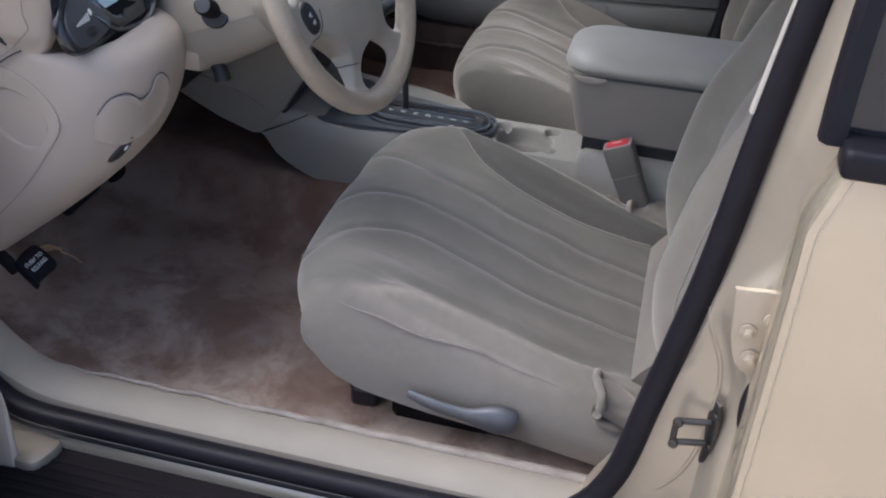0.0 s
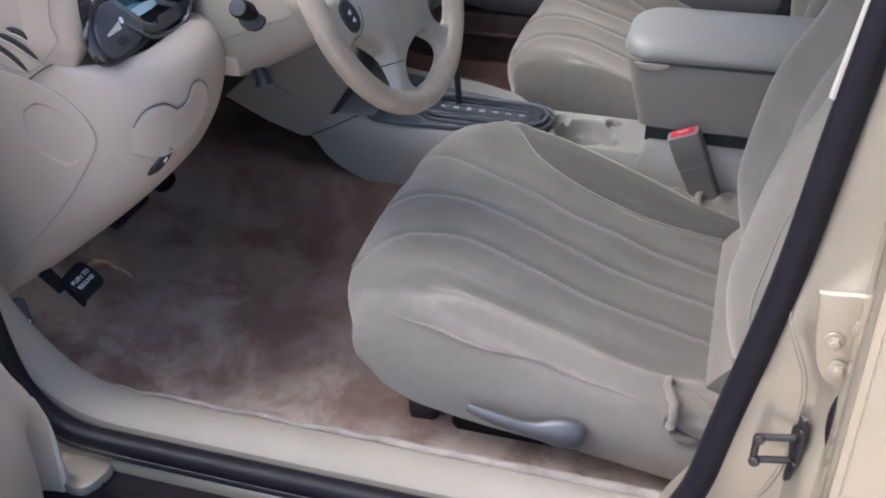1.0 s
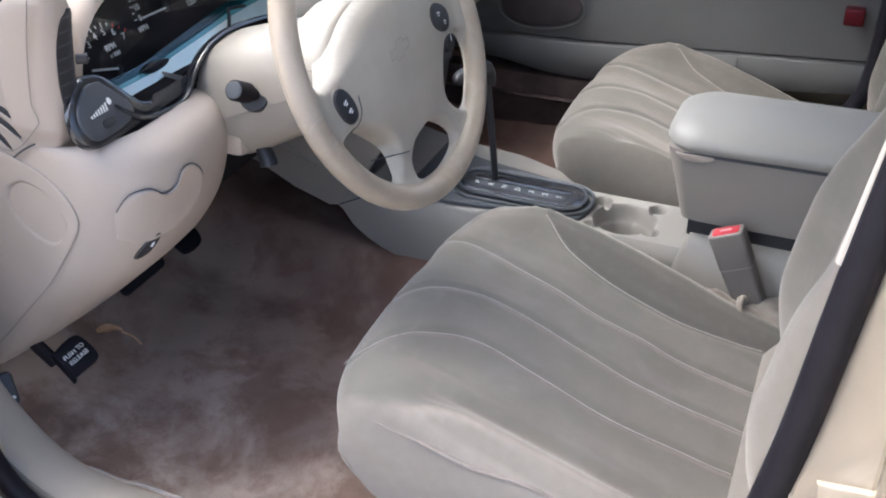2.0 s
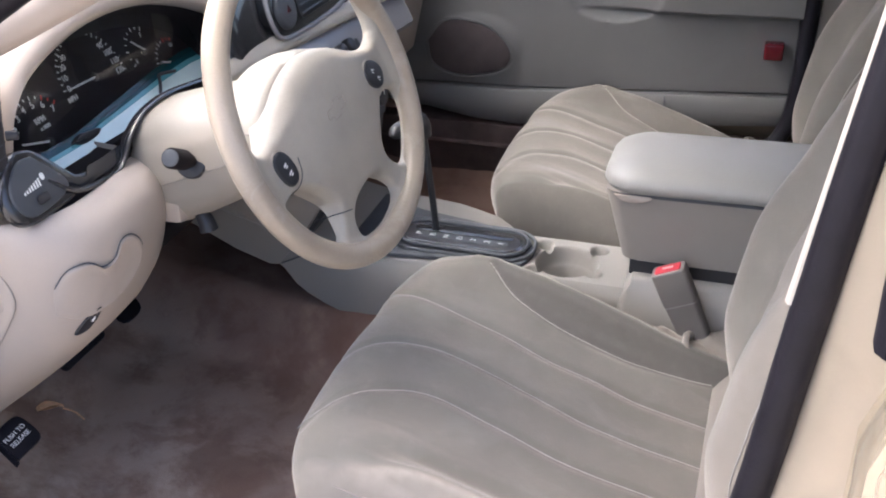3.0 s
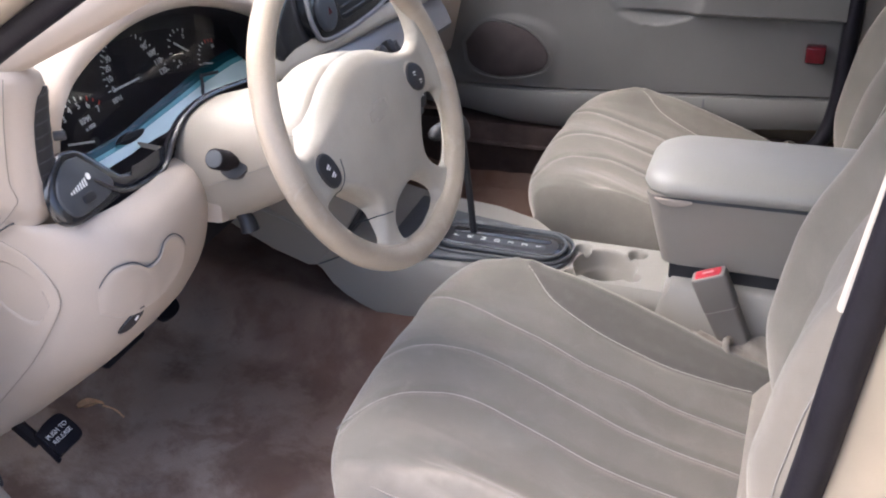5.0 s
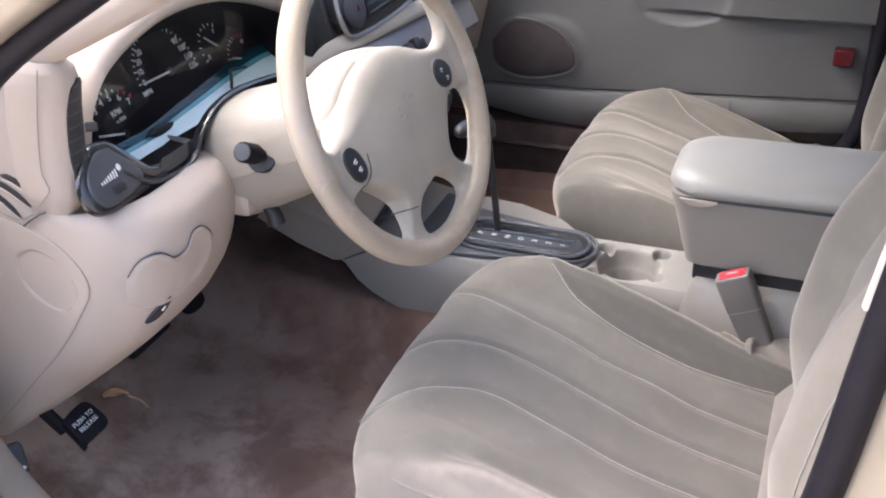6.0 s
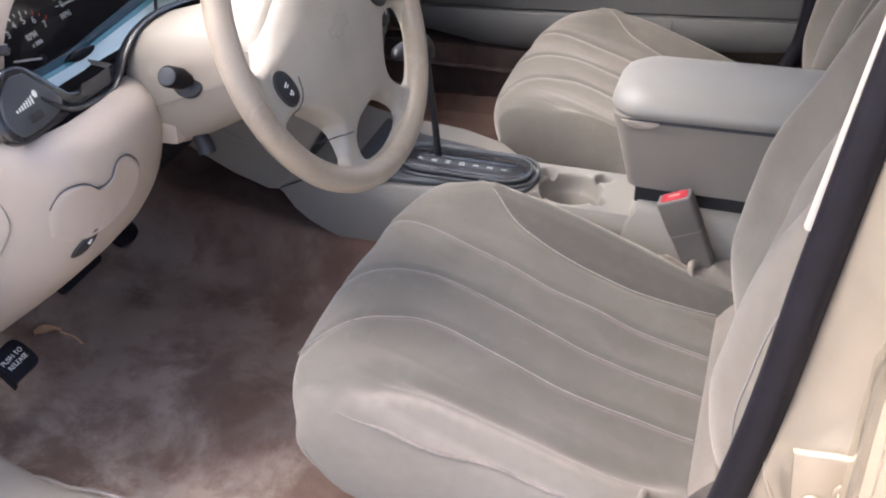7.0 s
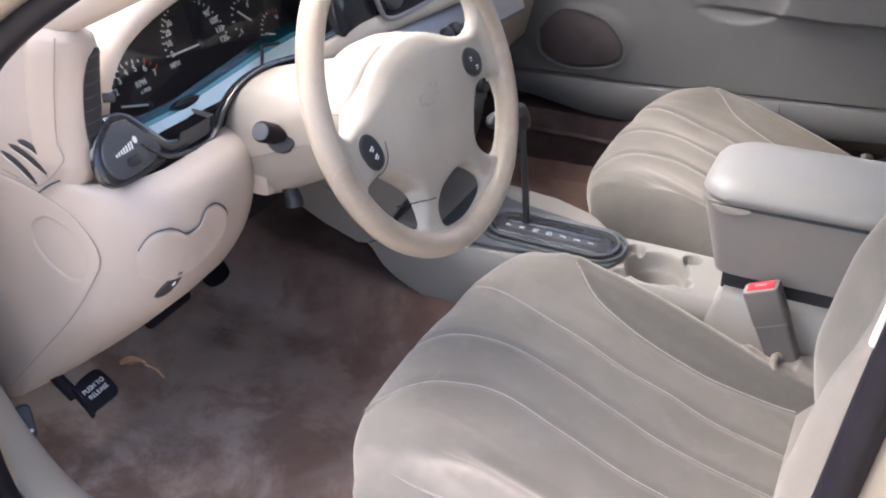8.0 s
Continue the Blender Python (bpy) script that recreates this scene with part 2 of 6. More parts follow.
def sweep(path, section, side=(0, 1, 0), bm=None, caps=True, sizes=None):
    """Carry a closed section (points u, v) along a path; u runs along side, v across side and path."""
    rings, side = [], Vector(side)
    for i, p in enumerate(path):
        d = (path[min(i + 1, len(path) - 1)] - path[max(i - 1, 0)]).normalized()
        s = (side - d * side.dot(d)).normalized()
        w = d.cross(s)
        k = sizes[i] if sizes else 1.0
        rings.append([p + s * (u * k) + w * (v * k) for u, v in section])
    return loft(rings, bm, caps)


def oval(a, b, n=14, power=2.0):
    out = []
    for i in range(n):
        t = 2 * math.pi * i / n
        c, s = math.cos(t), math.sin(t)
        out.append((a * math.copysign(abs(c) ** (2 / power), c), b * math.copysign(abs(s) ** (2 / power), s)))
    return out


def tube(points, r, n=40, sides=10, bm=None, side=(0, 0, 1), flat=1.0, sizes=None):
    return sweep(spline(points, n), oval(r, r * flat, sides), side, bm, sizes=sizes)


def slab(outline, m, thick, bevel=0.0, bm=None, seg=2):
    """A plate with an outline (u, v) in the plane of m, thick along m's z, its front edge rounded by bevel."""
    bm = bm or bmesh.new()
    n = len(outline)
    rings = [(0.0, 0.0)]
    if bevel:
        for k in range(seg + 1):
            a = math.pi / 2 * k / seg
            rings.append((bevel * (1 - math.cos(a)), thick - bevel + bevel * math.sin(a)))
    else:
        rings.append((0.0, thick))
    cx, cy = sum(p[0] for p in outline) / n, sum(p[1] for p in outline) / n
    made = []
    for inset, h in rings:
        loop = []
        for i, (u, v) in enumerate(outline):
            a, b = outline[i - 1], outline[(i + 1) % n]
            t = Vector((b[0] - a[0], b[1] - a[1]))
            t = t.normalized() if t.length else Vector((1, 0))
            nx, ny = t.y, -t.x
            if nx * (u - cx) + ny * (v - cy) < 0:
                nx, ny = -nx, -ny
            loop.append(m @ Vector((u - nx * inset, v - ny * inset, h)))
        made.append(loop)
    return loft(made, bm)


def rounded(w, h, r, n=5):
    """The outline of a rounded rectangle round the origin."""
    out = []
    for cx, cy, a0 in ((w / 2 - r, h / 2 - r, 0), (-w / 2 + r, h / 2 - r, 90), (-w / 2 + r, -h / 2 + r, 180), (w / 2 - r, -h / 2 + r, 270)):
        for k in range(n + 1):
            a = radians(a0 + 90 * k / n)
            out.append((cx + r * math.cos(a), cy + r * math.sin(a)))
    return out


def smooth_outline(points, n):
    p = spline([(u, v, 0) for u, v in list(points) + [points[0]]], n + 1)
    return [(q.x, q.y) for q in p[:-1]]


def plane(at, normal, up=(0, 0, 1)):
    """A pose whose z is the normal, and whose y leans to up."""
    z = Vector(normal).normalized()
    x = Vector(up).cross(z).normalized()
    y = z.cross(x)
    return Matrix.Translation(at) @ Matrix((x, y, z)).transposed().to_4x4()


def interp(x, table):
    for (a, p), (b, q) in zip(table, table[1:]):
        if x <= b:
            t = max(0.0, (x - a) / (b - a))
            t = t * t * (3 - 2 * t)
            return p + (q - p) * t
    return table[-1][1]


def lerp_table(x, table):
    for (a, p), (b, q) in zip(table, table[1:]):
        if x <= b:
            return p + (q - p) * max(0.0, (x - a) / (b - a))
    return table[-1][1]


# ---- ground ----
bm = bmesh.new()
bmesh.ops.create_grid(bm, x_segments=2, y_segments=2, size=600)
solid("ground", bm, CONCRETE, "pale concrete ground under the parked car", "ground", kind="structure")


# ---- car floor ----
def floor_z(x, y):
    toe = interp(x, [(-0.80, 0.74), (-0.36, 0.335), (-0.10, 0.30), (1.0, 0.30)])
    side = interp(y, [(0.105, 0.085), (0.165, 0.0), (2.0, 0.0)])
    tunnel = 0.10 * interp(y, [(0.66, 0.0), (0.80, 1.0), (0.97, 1.0), (1.10, 0.0)])
    far = interp(y, [(1.0, 0.0), (1.52, 0.0), (1.60, 0.16)])
    z = toe + side * (1.0 if x > -0.3 else 0.4) + tunnel + far
    return z + 0.007 * noise.noise(Vector((x * 9, y * 9, 0.3))) + 0.003 * noise.noise(Vector((x * 30, y * 30, 1.3)))


def grid_solid(fx, nx, ny, x0, x1, y0, y1, down):
    bm = bmesh.new()
    top = [[bm.verts.new(fx(x0 + (x1 - x0) * i / nx, y0 + (y1 - y0) * j / ny)) for j in range(ny + 1)] for i in range(nx + 1)]
    low = [[bm.verts.new(v.co + Vector(down)) for v in row] for row in top]
    for i in range(nx):
        for j in range(ny):
            bm.faces.new((top[i][j], top[i + 1][j], top[i + 1][j + 1], top[i][j + 1]))
            bm.faces.new((low[i][j], low[i][j + 1], low[i + 1][j + 1], low[i + 1][j]))
    for i in range(nx):
        for j in (0, ny):
            bm.faces.new((top[i][j], low[i][j], low[i + 1][j], top[i + 1][j]))
    for j in range(ny):
        for i in (0, nx):
            bm.faces.new((top[i][j], top[i][j + 1], low[i][j + 1], low[i][j]))
    return bm


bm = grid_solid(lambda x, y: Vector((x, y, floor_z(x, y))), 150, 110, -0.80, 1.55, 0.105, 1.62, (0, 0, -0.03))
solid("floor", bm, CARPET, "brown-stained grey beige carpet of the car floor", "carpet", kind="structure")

# ---- door opening: sill, seal, jamb ----
SILL = [(1.0, 0.385), (0.6, 0.385), (0.2, 0.385), (-0.1, 0.385), (-0.19, 0.39), (-0.25, 0.415), (-0.30, 0.465), (-0.34, 0.53), (-0.37, 0.62), (-0.385, 0.75), (-0.39, 0.95)]
path = spline([(x, 0.088, z) for x, z in SILL], 90)
section = [(0.028, 0.014), (0.026, 0.0), (0.018, -0.006), (0.0, -0.007), (-0.022, -0.004), (-0.036, 0.006), (-0.04, 0.02), (-0.04, 0.06), (0.028, 0.06)]
sill = solid("door_sill", sweep(path, section, (0, 1, 0)), SILL_BEIGE, "pale beige plastic sill trim with a scuffed inner edge", "door sill", kind="structure")
# frayed carpet edge along the sill
rag = [Vector((x, 0.117 + 0.004 * noise.noise(Vector((x * 16, 0, 0))), 0.388 + 0.003 * noise.noise(Vector((x * 30, 3, 0))))) for x in [0.62 - 0.83 * i / 160 for i in range(161)]]
part("carpet_edge", sweep(rag, oval(0.0060, 0.0042, 8), (0, 1, 0), sizes=[lerp_table(p.x, [(-0.21, 0.5), (0.1, 0.9), (0.5, 1.5)]) * (1 + 0.3 * noise.noise(Vector((p.x * 90, 7, 1)))) for p in rag]), FRINGE, sill, "pale frayed carpet edge", sharp=80)

SEAL = [(0.752, 0.055, 1.34), (0.721, 0.055, 1.11), (0.702, 0.053, 0.95), (0.684, 0.050, 0.79), (0.652, 0.046, 0.605), (0.628, 0.042, 0.48), (0.585, 0.036, 0.41), (0.52, 0.031, 0.378), (0.40, 0.029, 0.371), (0.2, 0.028, 0.37),
        (-0.1, 0.028, 0.37), (-0.2, 0.028, 0.374), (-0.25, 0.03, 0.395), (-0.285, 0.03, 0.45), (-0.30, 0.03, 0.55), (-0.305, 0.032, 0.70), (-0.28, 0.04, 0.88), (-0.20, 0.05, 1.015), (-0.12, 0.06, 1.10), (0.02, 0.075, 1.19), (0.2, 0.09, 1.30)]
sizes = [0.96] * 150
bm = sweep(spline(SEAL, 150), oval(0.0165, 0.0165, 14, 2.4), (0, 1, 0), sizes=sizes)
seal = solid("door_seal", bm, RUBBER, "black rubber weatherstrip round the door opening", "weatherstrip", kind="structure")
lip = spline([(x, y - 0.012, z - 0.012 if z < 0.5 else z) for x, y, z in SEAL[6:15]], 80)
part("lip", sweep(lip, oval(0.005, 0.007, 8), (0, 1, 0)), BLACK, seal)

bm = sweep(spline([(x - 0.034, y - 0.022, z + 0.022) for x, y, z in SEAL[15:]], 40), oval(0.024, 0.03, 14, 3.0), (0, 1, 0))
solid("door_frame", bm, GOLD_DULL, "gold painted frame outside the weatherstrip", "door frame", kind="structure")
# painted jamb under the seal, and the dark moulding outside it
path = spline([(0.74, 0.0, 0.352), (0.4, 0.0, 0.348), (-0.1, 0.0, 0.346), (-0.20, 0.0, 0.352), (-0.27, 0.0, 0.40), (-0.31, 0.0, 0.50), (-0.33, 0.0, 0.7), (-0.33, 0.0, 0.85)], 70)
bm = sweep(path, [(0.06, 0.03), (0.06, -0.006), (0.03, -0.004), (0.018, 0.002), (0.014, 0.010), (0.014, 0.022)], (0, 1, 0))
jamb = solid("door_jamb", bm, GOLD_DULL, "dull gold painted door jamb under the weatherstrip", "door jamb", kind="structure")
bm = slab(smooth_outline([(-0.36, 0.02), (-0.18, 0.02), (-0.148, 0.012), (-0.155, -0.03), (-0.175, -0.042), (-0.20, -0.036), (-0.26, -0.02), (-0.36, -0.02)], 40), pose(0, 0, 0.31), 0.034, 0.006)
part("hinge_base", bm, GOLD_DULL, jamb)
bm = box((-0.30, -0.12, 0.17), (0.95, 0.035, 0.328), 0.008, 3)
rocker = solid("rocker_moulding", bm, SHADE_BLACK, "black ribbed plastic moulding below the door opening", "moulding", kind="structure")
for k in range(7):
    part("rib", box((-0.29, -0.112 + 0.016 * k, 0.325), (0.94, -0.105 + 0.016 * k, 0.3300), 0.002, 1), SHADE_BLACK, rocker)


# ---- B pillar ----
def seal_x(z):
    return lerp_table(z, [(0.30, 0.56), (0.41, 0.585), (0.48, 0.622), (0.605, 0.645), (0.79, 0.675), (0.95, 0.695), (1.11, 0.712), (1.40, 0.75)])


rings = []
for i in range(60):
    z = 0.20 + 1.18 * i / 59
    s = seal_x(z) + 0.012
    a = interp(z, [(0.74, 0.0), (0.88, 1.0)])
    m = 0.728 + 0.012 * math.exp(-((z - 0.66) / 0.06) ** 2) - 0.02 * math.exp(-((z - 0.78) / 0.05) ** 2) + 0.024 * a
    rings.append([Vector((x, y, z)) for x, y in ((s, 0.11), (s, 0.055), (s + 0.010, 0.040 + 0.006 * a), (s * 0.6 + m * 0.4, 0.034 - 0.004 * a), (s * 0.3 + m * 0.7, 0.032 - 0.013 * a), (m - 0.006, 0.028 - 0.014 * a), (m, 0.020 - 0.010 * a), (m + 0.006, 0.006), (m + 0.014, 0.001),
                                                 (0.785, 0.001), (0.80, 0.01), (0.80, 0.11))])
pillar = solid("b_pillar", loft(rings), GOLD_DULL, "gold painted door pillar behind the front seat", "pillar", kind="structure")

def pillar_y(x, z):
    """Outer face of the pillar at (x, z)."""
    s = seal_x(z) + 0.012
    a = interp(z, [(0.74, 0.0), (0.88, 1.0)])
    m = 0.728 + 0.012 * math.exp(-((z - 0.66) / 0.06) ** 2) - 0.02 * math.exp(-((z - 0.78) / 0.05) ** 2) + 0.024 * a
    return lerp_table(x, [(s + 0.010, 0.040 + 0.006 * a), (s * 0.6 + m * 0.4, 0.034 - 0.004 * a), (s * 0.3 + m * 0.7, 0.032 - 0.013 * a), (m - 0.006, 0.028 - 0.014 * a)])


fold = spline([(0.690, 0, 0.80), (0.694, 0, 0.753), (0.706, 0, 0.721), (0.717, 0, 0.695), (0.722, 0, 0.669), (0.723, 0, 0.638), (0.721, 0, 0.592), (0.715, 0, 0.555), (0.703, 0, 0.515), (0.683, 0, 0.483), (0.655, 0, 0.462)], 60)
fold = [Vector((p[0], pillar_y(p[0], p[2]) + 0.0008, p[2])) for p in fold]
part("pressed_fold", sweep(fold, oval(0.0022, 0.0034, 10), (0, 1, 0), sizes=[min(1.0, 0.15 + 0.06 * q, 0.15 + 0.06 * (len(fold) - 1 - q)) for q in range(len(fold))]), GOLD_DULL, pillar, sharp=80)

hinge = thing("hinge_assembly", (0.74, 0.0, 0.77), "gold painted hinge plate with three bolts", "hinge")
bm = slab(smooth_outline([(-0.034, 0.045), (0.03, 0.042), (0.03, -0.035), (0.012, -0.06), (-0.012, -0.055), (-0.026, -0.02)], 28), plane((0.742, 0.0005, 0.772), (0, -1, 0)), 0.006, 0.003)
part("hinge_plate", bm, GOLD_DULL, hinge)
for x, z in ((0.731, 0.767), (0.740, 0.735), (0.753, 0.786)):
    mb = plane((x, -0.006, z), (0, -1, 0))
    bm = slab(oval(0.0100, 0.0100, 18), mb, 0.003, 0.001)
    slab([(0.0066 * math.cos(a), 0.0066 * math.sin(a)) for a in [math.pi / 3 * k for k in range(6)]], mb @ pose(0, 0, 0.003), 0.005, 0.0012, bm)
    slab(oval(0.0052, 0.0052, 16), mb @ pose(0, 0, 0.008), 0.0025, 0.001, bm)
    part("bolt", bm, GOLD_DULL, hinge)

striker = thing("door_striker", (0.715, 0.025, 0.60), "dark steel door striker loop bolted to the pillar", "door striker")
bm = slab(smooth_outline([(-0.003, 0.046), (0.007, 0.043), (0.0095, 0.02), (0.0095, -0.012), (0.004, -0.032), (-0.001, -0.050), (-0.007, -0.050), (-0.006, -0.02), (-0.010, 0.0), (-0.010, 0.024), (-0.005, 0.03)], 44), plane((0.727, 0.022, 0.60), (-0.85, -0.52, 0)), 0.005, 0.002)
part("base_plate", bm, STEEL, striker)
for z in (0.628, 0.582):
    part("screw", slab(oval(0.0048, 0.0048, 14), plane((0.724, 0.0165, z), (-0.85, -0.52, 0)) @ pose(0.004, 0, 0), 0.003, 0.001), STEEL, striker)
bm = tube([(0.722, 0.018, 0.616), (0.700, 0.013, 0.616), (0.686, 0.010, 0.616), (0.684, 0.0095, 0.612), (0.684, 0.0095, 0.588), (0.686, 0.010, 0.584), (0.700, 0.013, 0.584), (0.722, 0.018, 0.584)], 0.0040, 44, 10, side=(0, 1, 0.2))
part("loop", bm, STEEL, striker)
for z in (0.616, 0.584):
    bm = slab(oval(0.0062, 0.0062, 14), plane((0.686, 0.0085, z), (-0.3, -0.95, 0)), 0.006, 0.002)
    part("rivet", bm, STEEL, striker)
bm = tube([(0.760, 0.0, 0.700), (0.754, -0.004, 0.675), (0.756, -0.004, 0.645), (0.764, 0.0, 0.625)], 0.011, 20, 10, side=(0, 1, 0))
solid("rubber_grommet", bm, RUBBER, "black rubber wiring grommet on the door pillar", "grommet")
rings = []
for k in range(9):
    t = k / 8
    x, z = 0.692 + 0.049 * t, 0.985 + 0.36 * t
    rings.append([Vector((x + u, 0.058 + v, z)) for u, v in ((-0.0060, 0.004), (-0.0062, 0.0), (-0.0045, -0.005), (0.0, -0.006), (0.002, 0.006))])
bm = loft(rings)
solid("pillar_trim", bm, WHITE_TRIM, "pale inner trim edge of the door pillar", "trim", kind="structure")

# ---- rear door ----
rdoor = thing("rear_door", (1.2, -0.03, 0.30), "closed gold metallic rear door with black window trim", "car door")
rings = []
for i in range(26):
    z = 0.22 + 0.762 * i / 25
    bulge = -0.030 - 0.040 * math.sin(math.pi * (z - 0.10) / 1.05)
    front = 0.748 + (0.0 if z < 0.925 else 0.35 * (z - 0.925))
    rings.append([Vector((x, y, z)) for x, y in ((front, 0.0), (front - 0.002, bulge + 0.012), (front + 0.004, bulge + 0.003), (front + 0.016, bulge), (1.2, bulge - 0.008), (1.75, bulge + 0.004), (1.75, 0.0))])
part("outer_panel", loft(rings), GOLD, rdoor)
part("hem_groove", sweep([r[3] + Vector((-0.004, 0.0006, 0)) for r in rings], oval(0.0008, 0.0008, 6), (0, 1, 0)), GOLD_DULL, rdoor)
bm = box((0.764, -0.056, 0.981), (1.72, -0.012, 1.010), 0.008, 3)
part("belt_moulding", bm, RUBBER, rdoor)
bm = sweep(spline([(0.757, -0.012, 0.998), (0.757, -0.006, 1.06), (0.761, 0.005, 1.15), (0.772, 0.02, 1.32)], 20), [(-0.014, -0.010), (-0.014, 0.006), (-0.004, 0.012), (0.012, 0.012), (0.012, -0.010)], (0, 1, 0))
part("window_frame", bm, RUBBER, rdoor)
bm = loft([[Vector((x, y + (z - 0.98) * 0.12, z)) for x, y in ((0.766, -0.018), (1.68, -0.018), (1.68, -0.012), (0.766, -0.012))] for z in (0.98, 1.33)])
part("window_pane", bm, DARK_GLASS, rdoor)

# ---- open front door ----
fdoor = thing("front_door", (-0.28, -0.05, 0.33), "open front door with beige inner panel", "car door")
u = Vector((0.06, -1.0, 0)).normalized()
w = Vector((1.0, 0.06, 0)).normalized()
start = Vector((-0.315, -0.025, 0))
END_LINE = [(0.20, 0.012), (0.27, 0.007), (0.305, 0.003), (0.364, 0.002), (0.425, 0.007), (0.459, 0.012), (0.497, 0.023), (0.523, 0.031), (0.558, 0.047), (0.594, 0.059), (0.70, 0.10)]
rings, edge = [], []
for i in range(40):
    z = 0.20 + 0.50 * i / 39
    end = lerp_table(z, END_LINE)
    f = 0.018 * (1 - interp(z, [(0.30, 0.0), (0.50, 1.0)]))
    d = 0.034 * (1 - interp(z, [(0.40, 0.0), (0.54, 1.0)]))
    lap = end + f
    rings.append([start + u * a + w * b + Vector((0, 0, z)) for a, b in ((end, 0.0), (end, 0.09), (end + 0.001, 0.116), (end + 0.003, 0.119), (lap + 0.004, 0.120), (lap + 0.006, 0.119 - 0.5 * d), (lap + 0.009, 0.119 - d), (lap + 0.020, 0.119 - 0.9 * d), (lap + 0.034, 0.120 - 0.4 * d), (lap + 0.046, 0.121), (0.6, 0.128), (0.95, 0.11), (0.95, 0.0))])
    if z < 0.515:
        edge.append((start + u * (end + 0.003) + w * 0.1195 + Vector((0, 0, z)), start + u * (lap + 0.004) + w * 0.1205 + Vector((0, 0, z))))
part("inner_panel", loft(rings), BEIGE, fdoor, sharp=50)
lap_rings = [[a, a.lerp(b, 0.3) + w * 0.004, a.lerp(b, 0.7) + w * 0.004, b, b - w * 0.004, a - w * 0.004] for a, b in edge]
part("panel_edge", loft(lap_rings), WHITE_TRIM, fdoor, "pale rubber edge of the door panel")
bm = box((-0.36, -0.05, 0.42), (-0.30, 0.02, 0.50), 0.01, 2)
part("hinge", bm, GOLD_DULL, fdoor)


# ---- seats ----
SEAMS = [[(0.122, 0.146), (0.15, 0.139), (0.223, 0.127), (0.303, 0.114), (0.38, 0.102), (0.454, 0.097), (0.526, 0.091), (0.641, 0.097)],
         [(0.118, -0.045), (0.15, -0.022), (0.194, 0.003), (0.26, 0.019), (0.333, 0.016), (0.415, 0.006), (0.50, 0.0), (0.634, 0.008)],
         [(0.124, -0.205), (0.167, -0.145), (0.217, -0.102), (0.277, -0.079), (0.354, -0.083), (0.44, -0.092), (0.521, -0.09), (0.63, -0.08)],
         [(0.205, -0.272), (0.240, -0.266), (0.28, -0.255), (0.32, -0.247), (0.40, -0.243), (0.50, -0.240), (0.58, -0.226), (0.632, -0.198)],
         [(0.236, 0.262), (0.266, 0.228), (0.316, 0.192), (0.388, 0.172), (0.473, 0.166), (0.555, 0.173), (0.632, 0.188)]]
STATIONS = [(0.205, 0.395), (0.171, 0.405), (0.143, 0.424), (0.125, 0.452), (0.118, 0.487), (0.111, 0.515), (0.111, 0.537), (0.118, 0.554), (0.134, 0.567), (0.159, 0.5735), (0.190, 0.5715),
            (0.235, 0.5605), (0.30, 0.5375), (0.40, 0.5035), (0.50, 0.471), (0.60, 0.440), (0.66, 0.424), (0.71, 0.412)]
SEAM_TABLES = [[(p.x, p.y) for p in spline([(a, b, 0) for a, b in s], 40)] for s in SEAMS]


def seat_lift(x, y):
    """What bolsters and seams add to the height of the cushion, y from the seat's middle."""
    a = abs(y)
    if y > 0:
        bol = lerp_table(a, [(0.0, 0.0), (0.10, 0.002), (0.16, 0.010), (0.19, 0.024), (0.215, 0.043), (0.235, 0.050), (0.25, 0.044), (0.262, 0.028), (0.272, 0.0), (0.28, -0.04)])
    else:
        bol = lerp_table(a, [(0.0, 0.0), (0.10, 0.0), (0.14, 0.003), (0.175, 0.009), (0.205, 0.020), (0.228, 0.028), (0.245, 0.025), (0.258, 0.014), (0.268, -0.003), (0.28, -0.035)])
    fade = interp(x, [(0.125, 0.0), (0.28, 1.0), (0.42, 1.0), (0.58, 0.75), (0.70, 0.6)]) if bol > 0 else 1.0
    z = bol * fade
    for k, table in enumerate(SEAM_TABLES):
        if table[0][0] - 0.01 < x < 0.66:
            d = y - lerp_table(x, table)
            if k == 3:
                z += (0.009 * math.exp(-(d / 0.012) ** 2) - 0.012 * math.exp(-((d - 0.034) / 0.021) ** 2)) * interp(x, [(0.19, 0.0), (0.27, 1.0), (0.56, 1.0), (0.66, 0.0)])
            else:
                z -= 0.0045 * math.exp(-(d / 0.007) ** 2)
                z += 0.003 * math.exp(-(d / 0.035) ** 2)
    z -= 0.011 * interp(y, [(-0.02, 0.0), (0.10, 1.0)]) * (1 - interp(x, [(0.22, 0.0), (0.36, 1.0)]))
    z += 0.0025 * noise.noise(Vector((x * 14, y * 14, 2.0)))
    return z


def mark_cloth(me, wear_light, deep_tone):
    """Write how far the cloth is paled and darkened at each point."""
    for key, f in (("wear_light", wear_light), ("deep_tone", deep_tone)):
        at = me.attributes.new(key, "FLOAT", "POINT")
        at.data.foreach_set("value", [f(v.co.x, v.co.y - 0.48, v.co.z) for v in me.vertices])


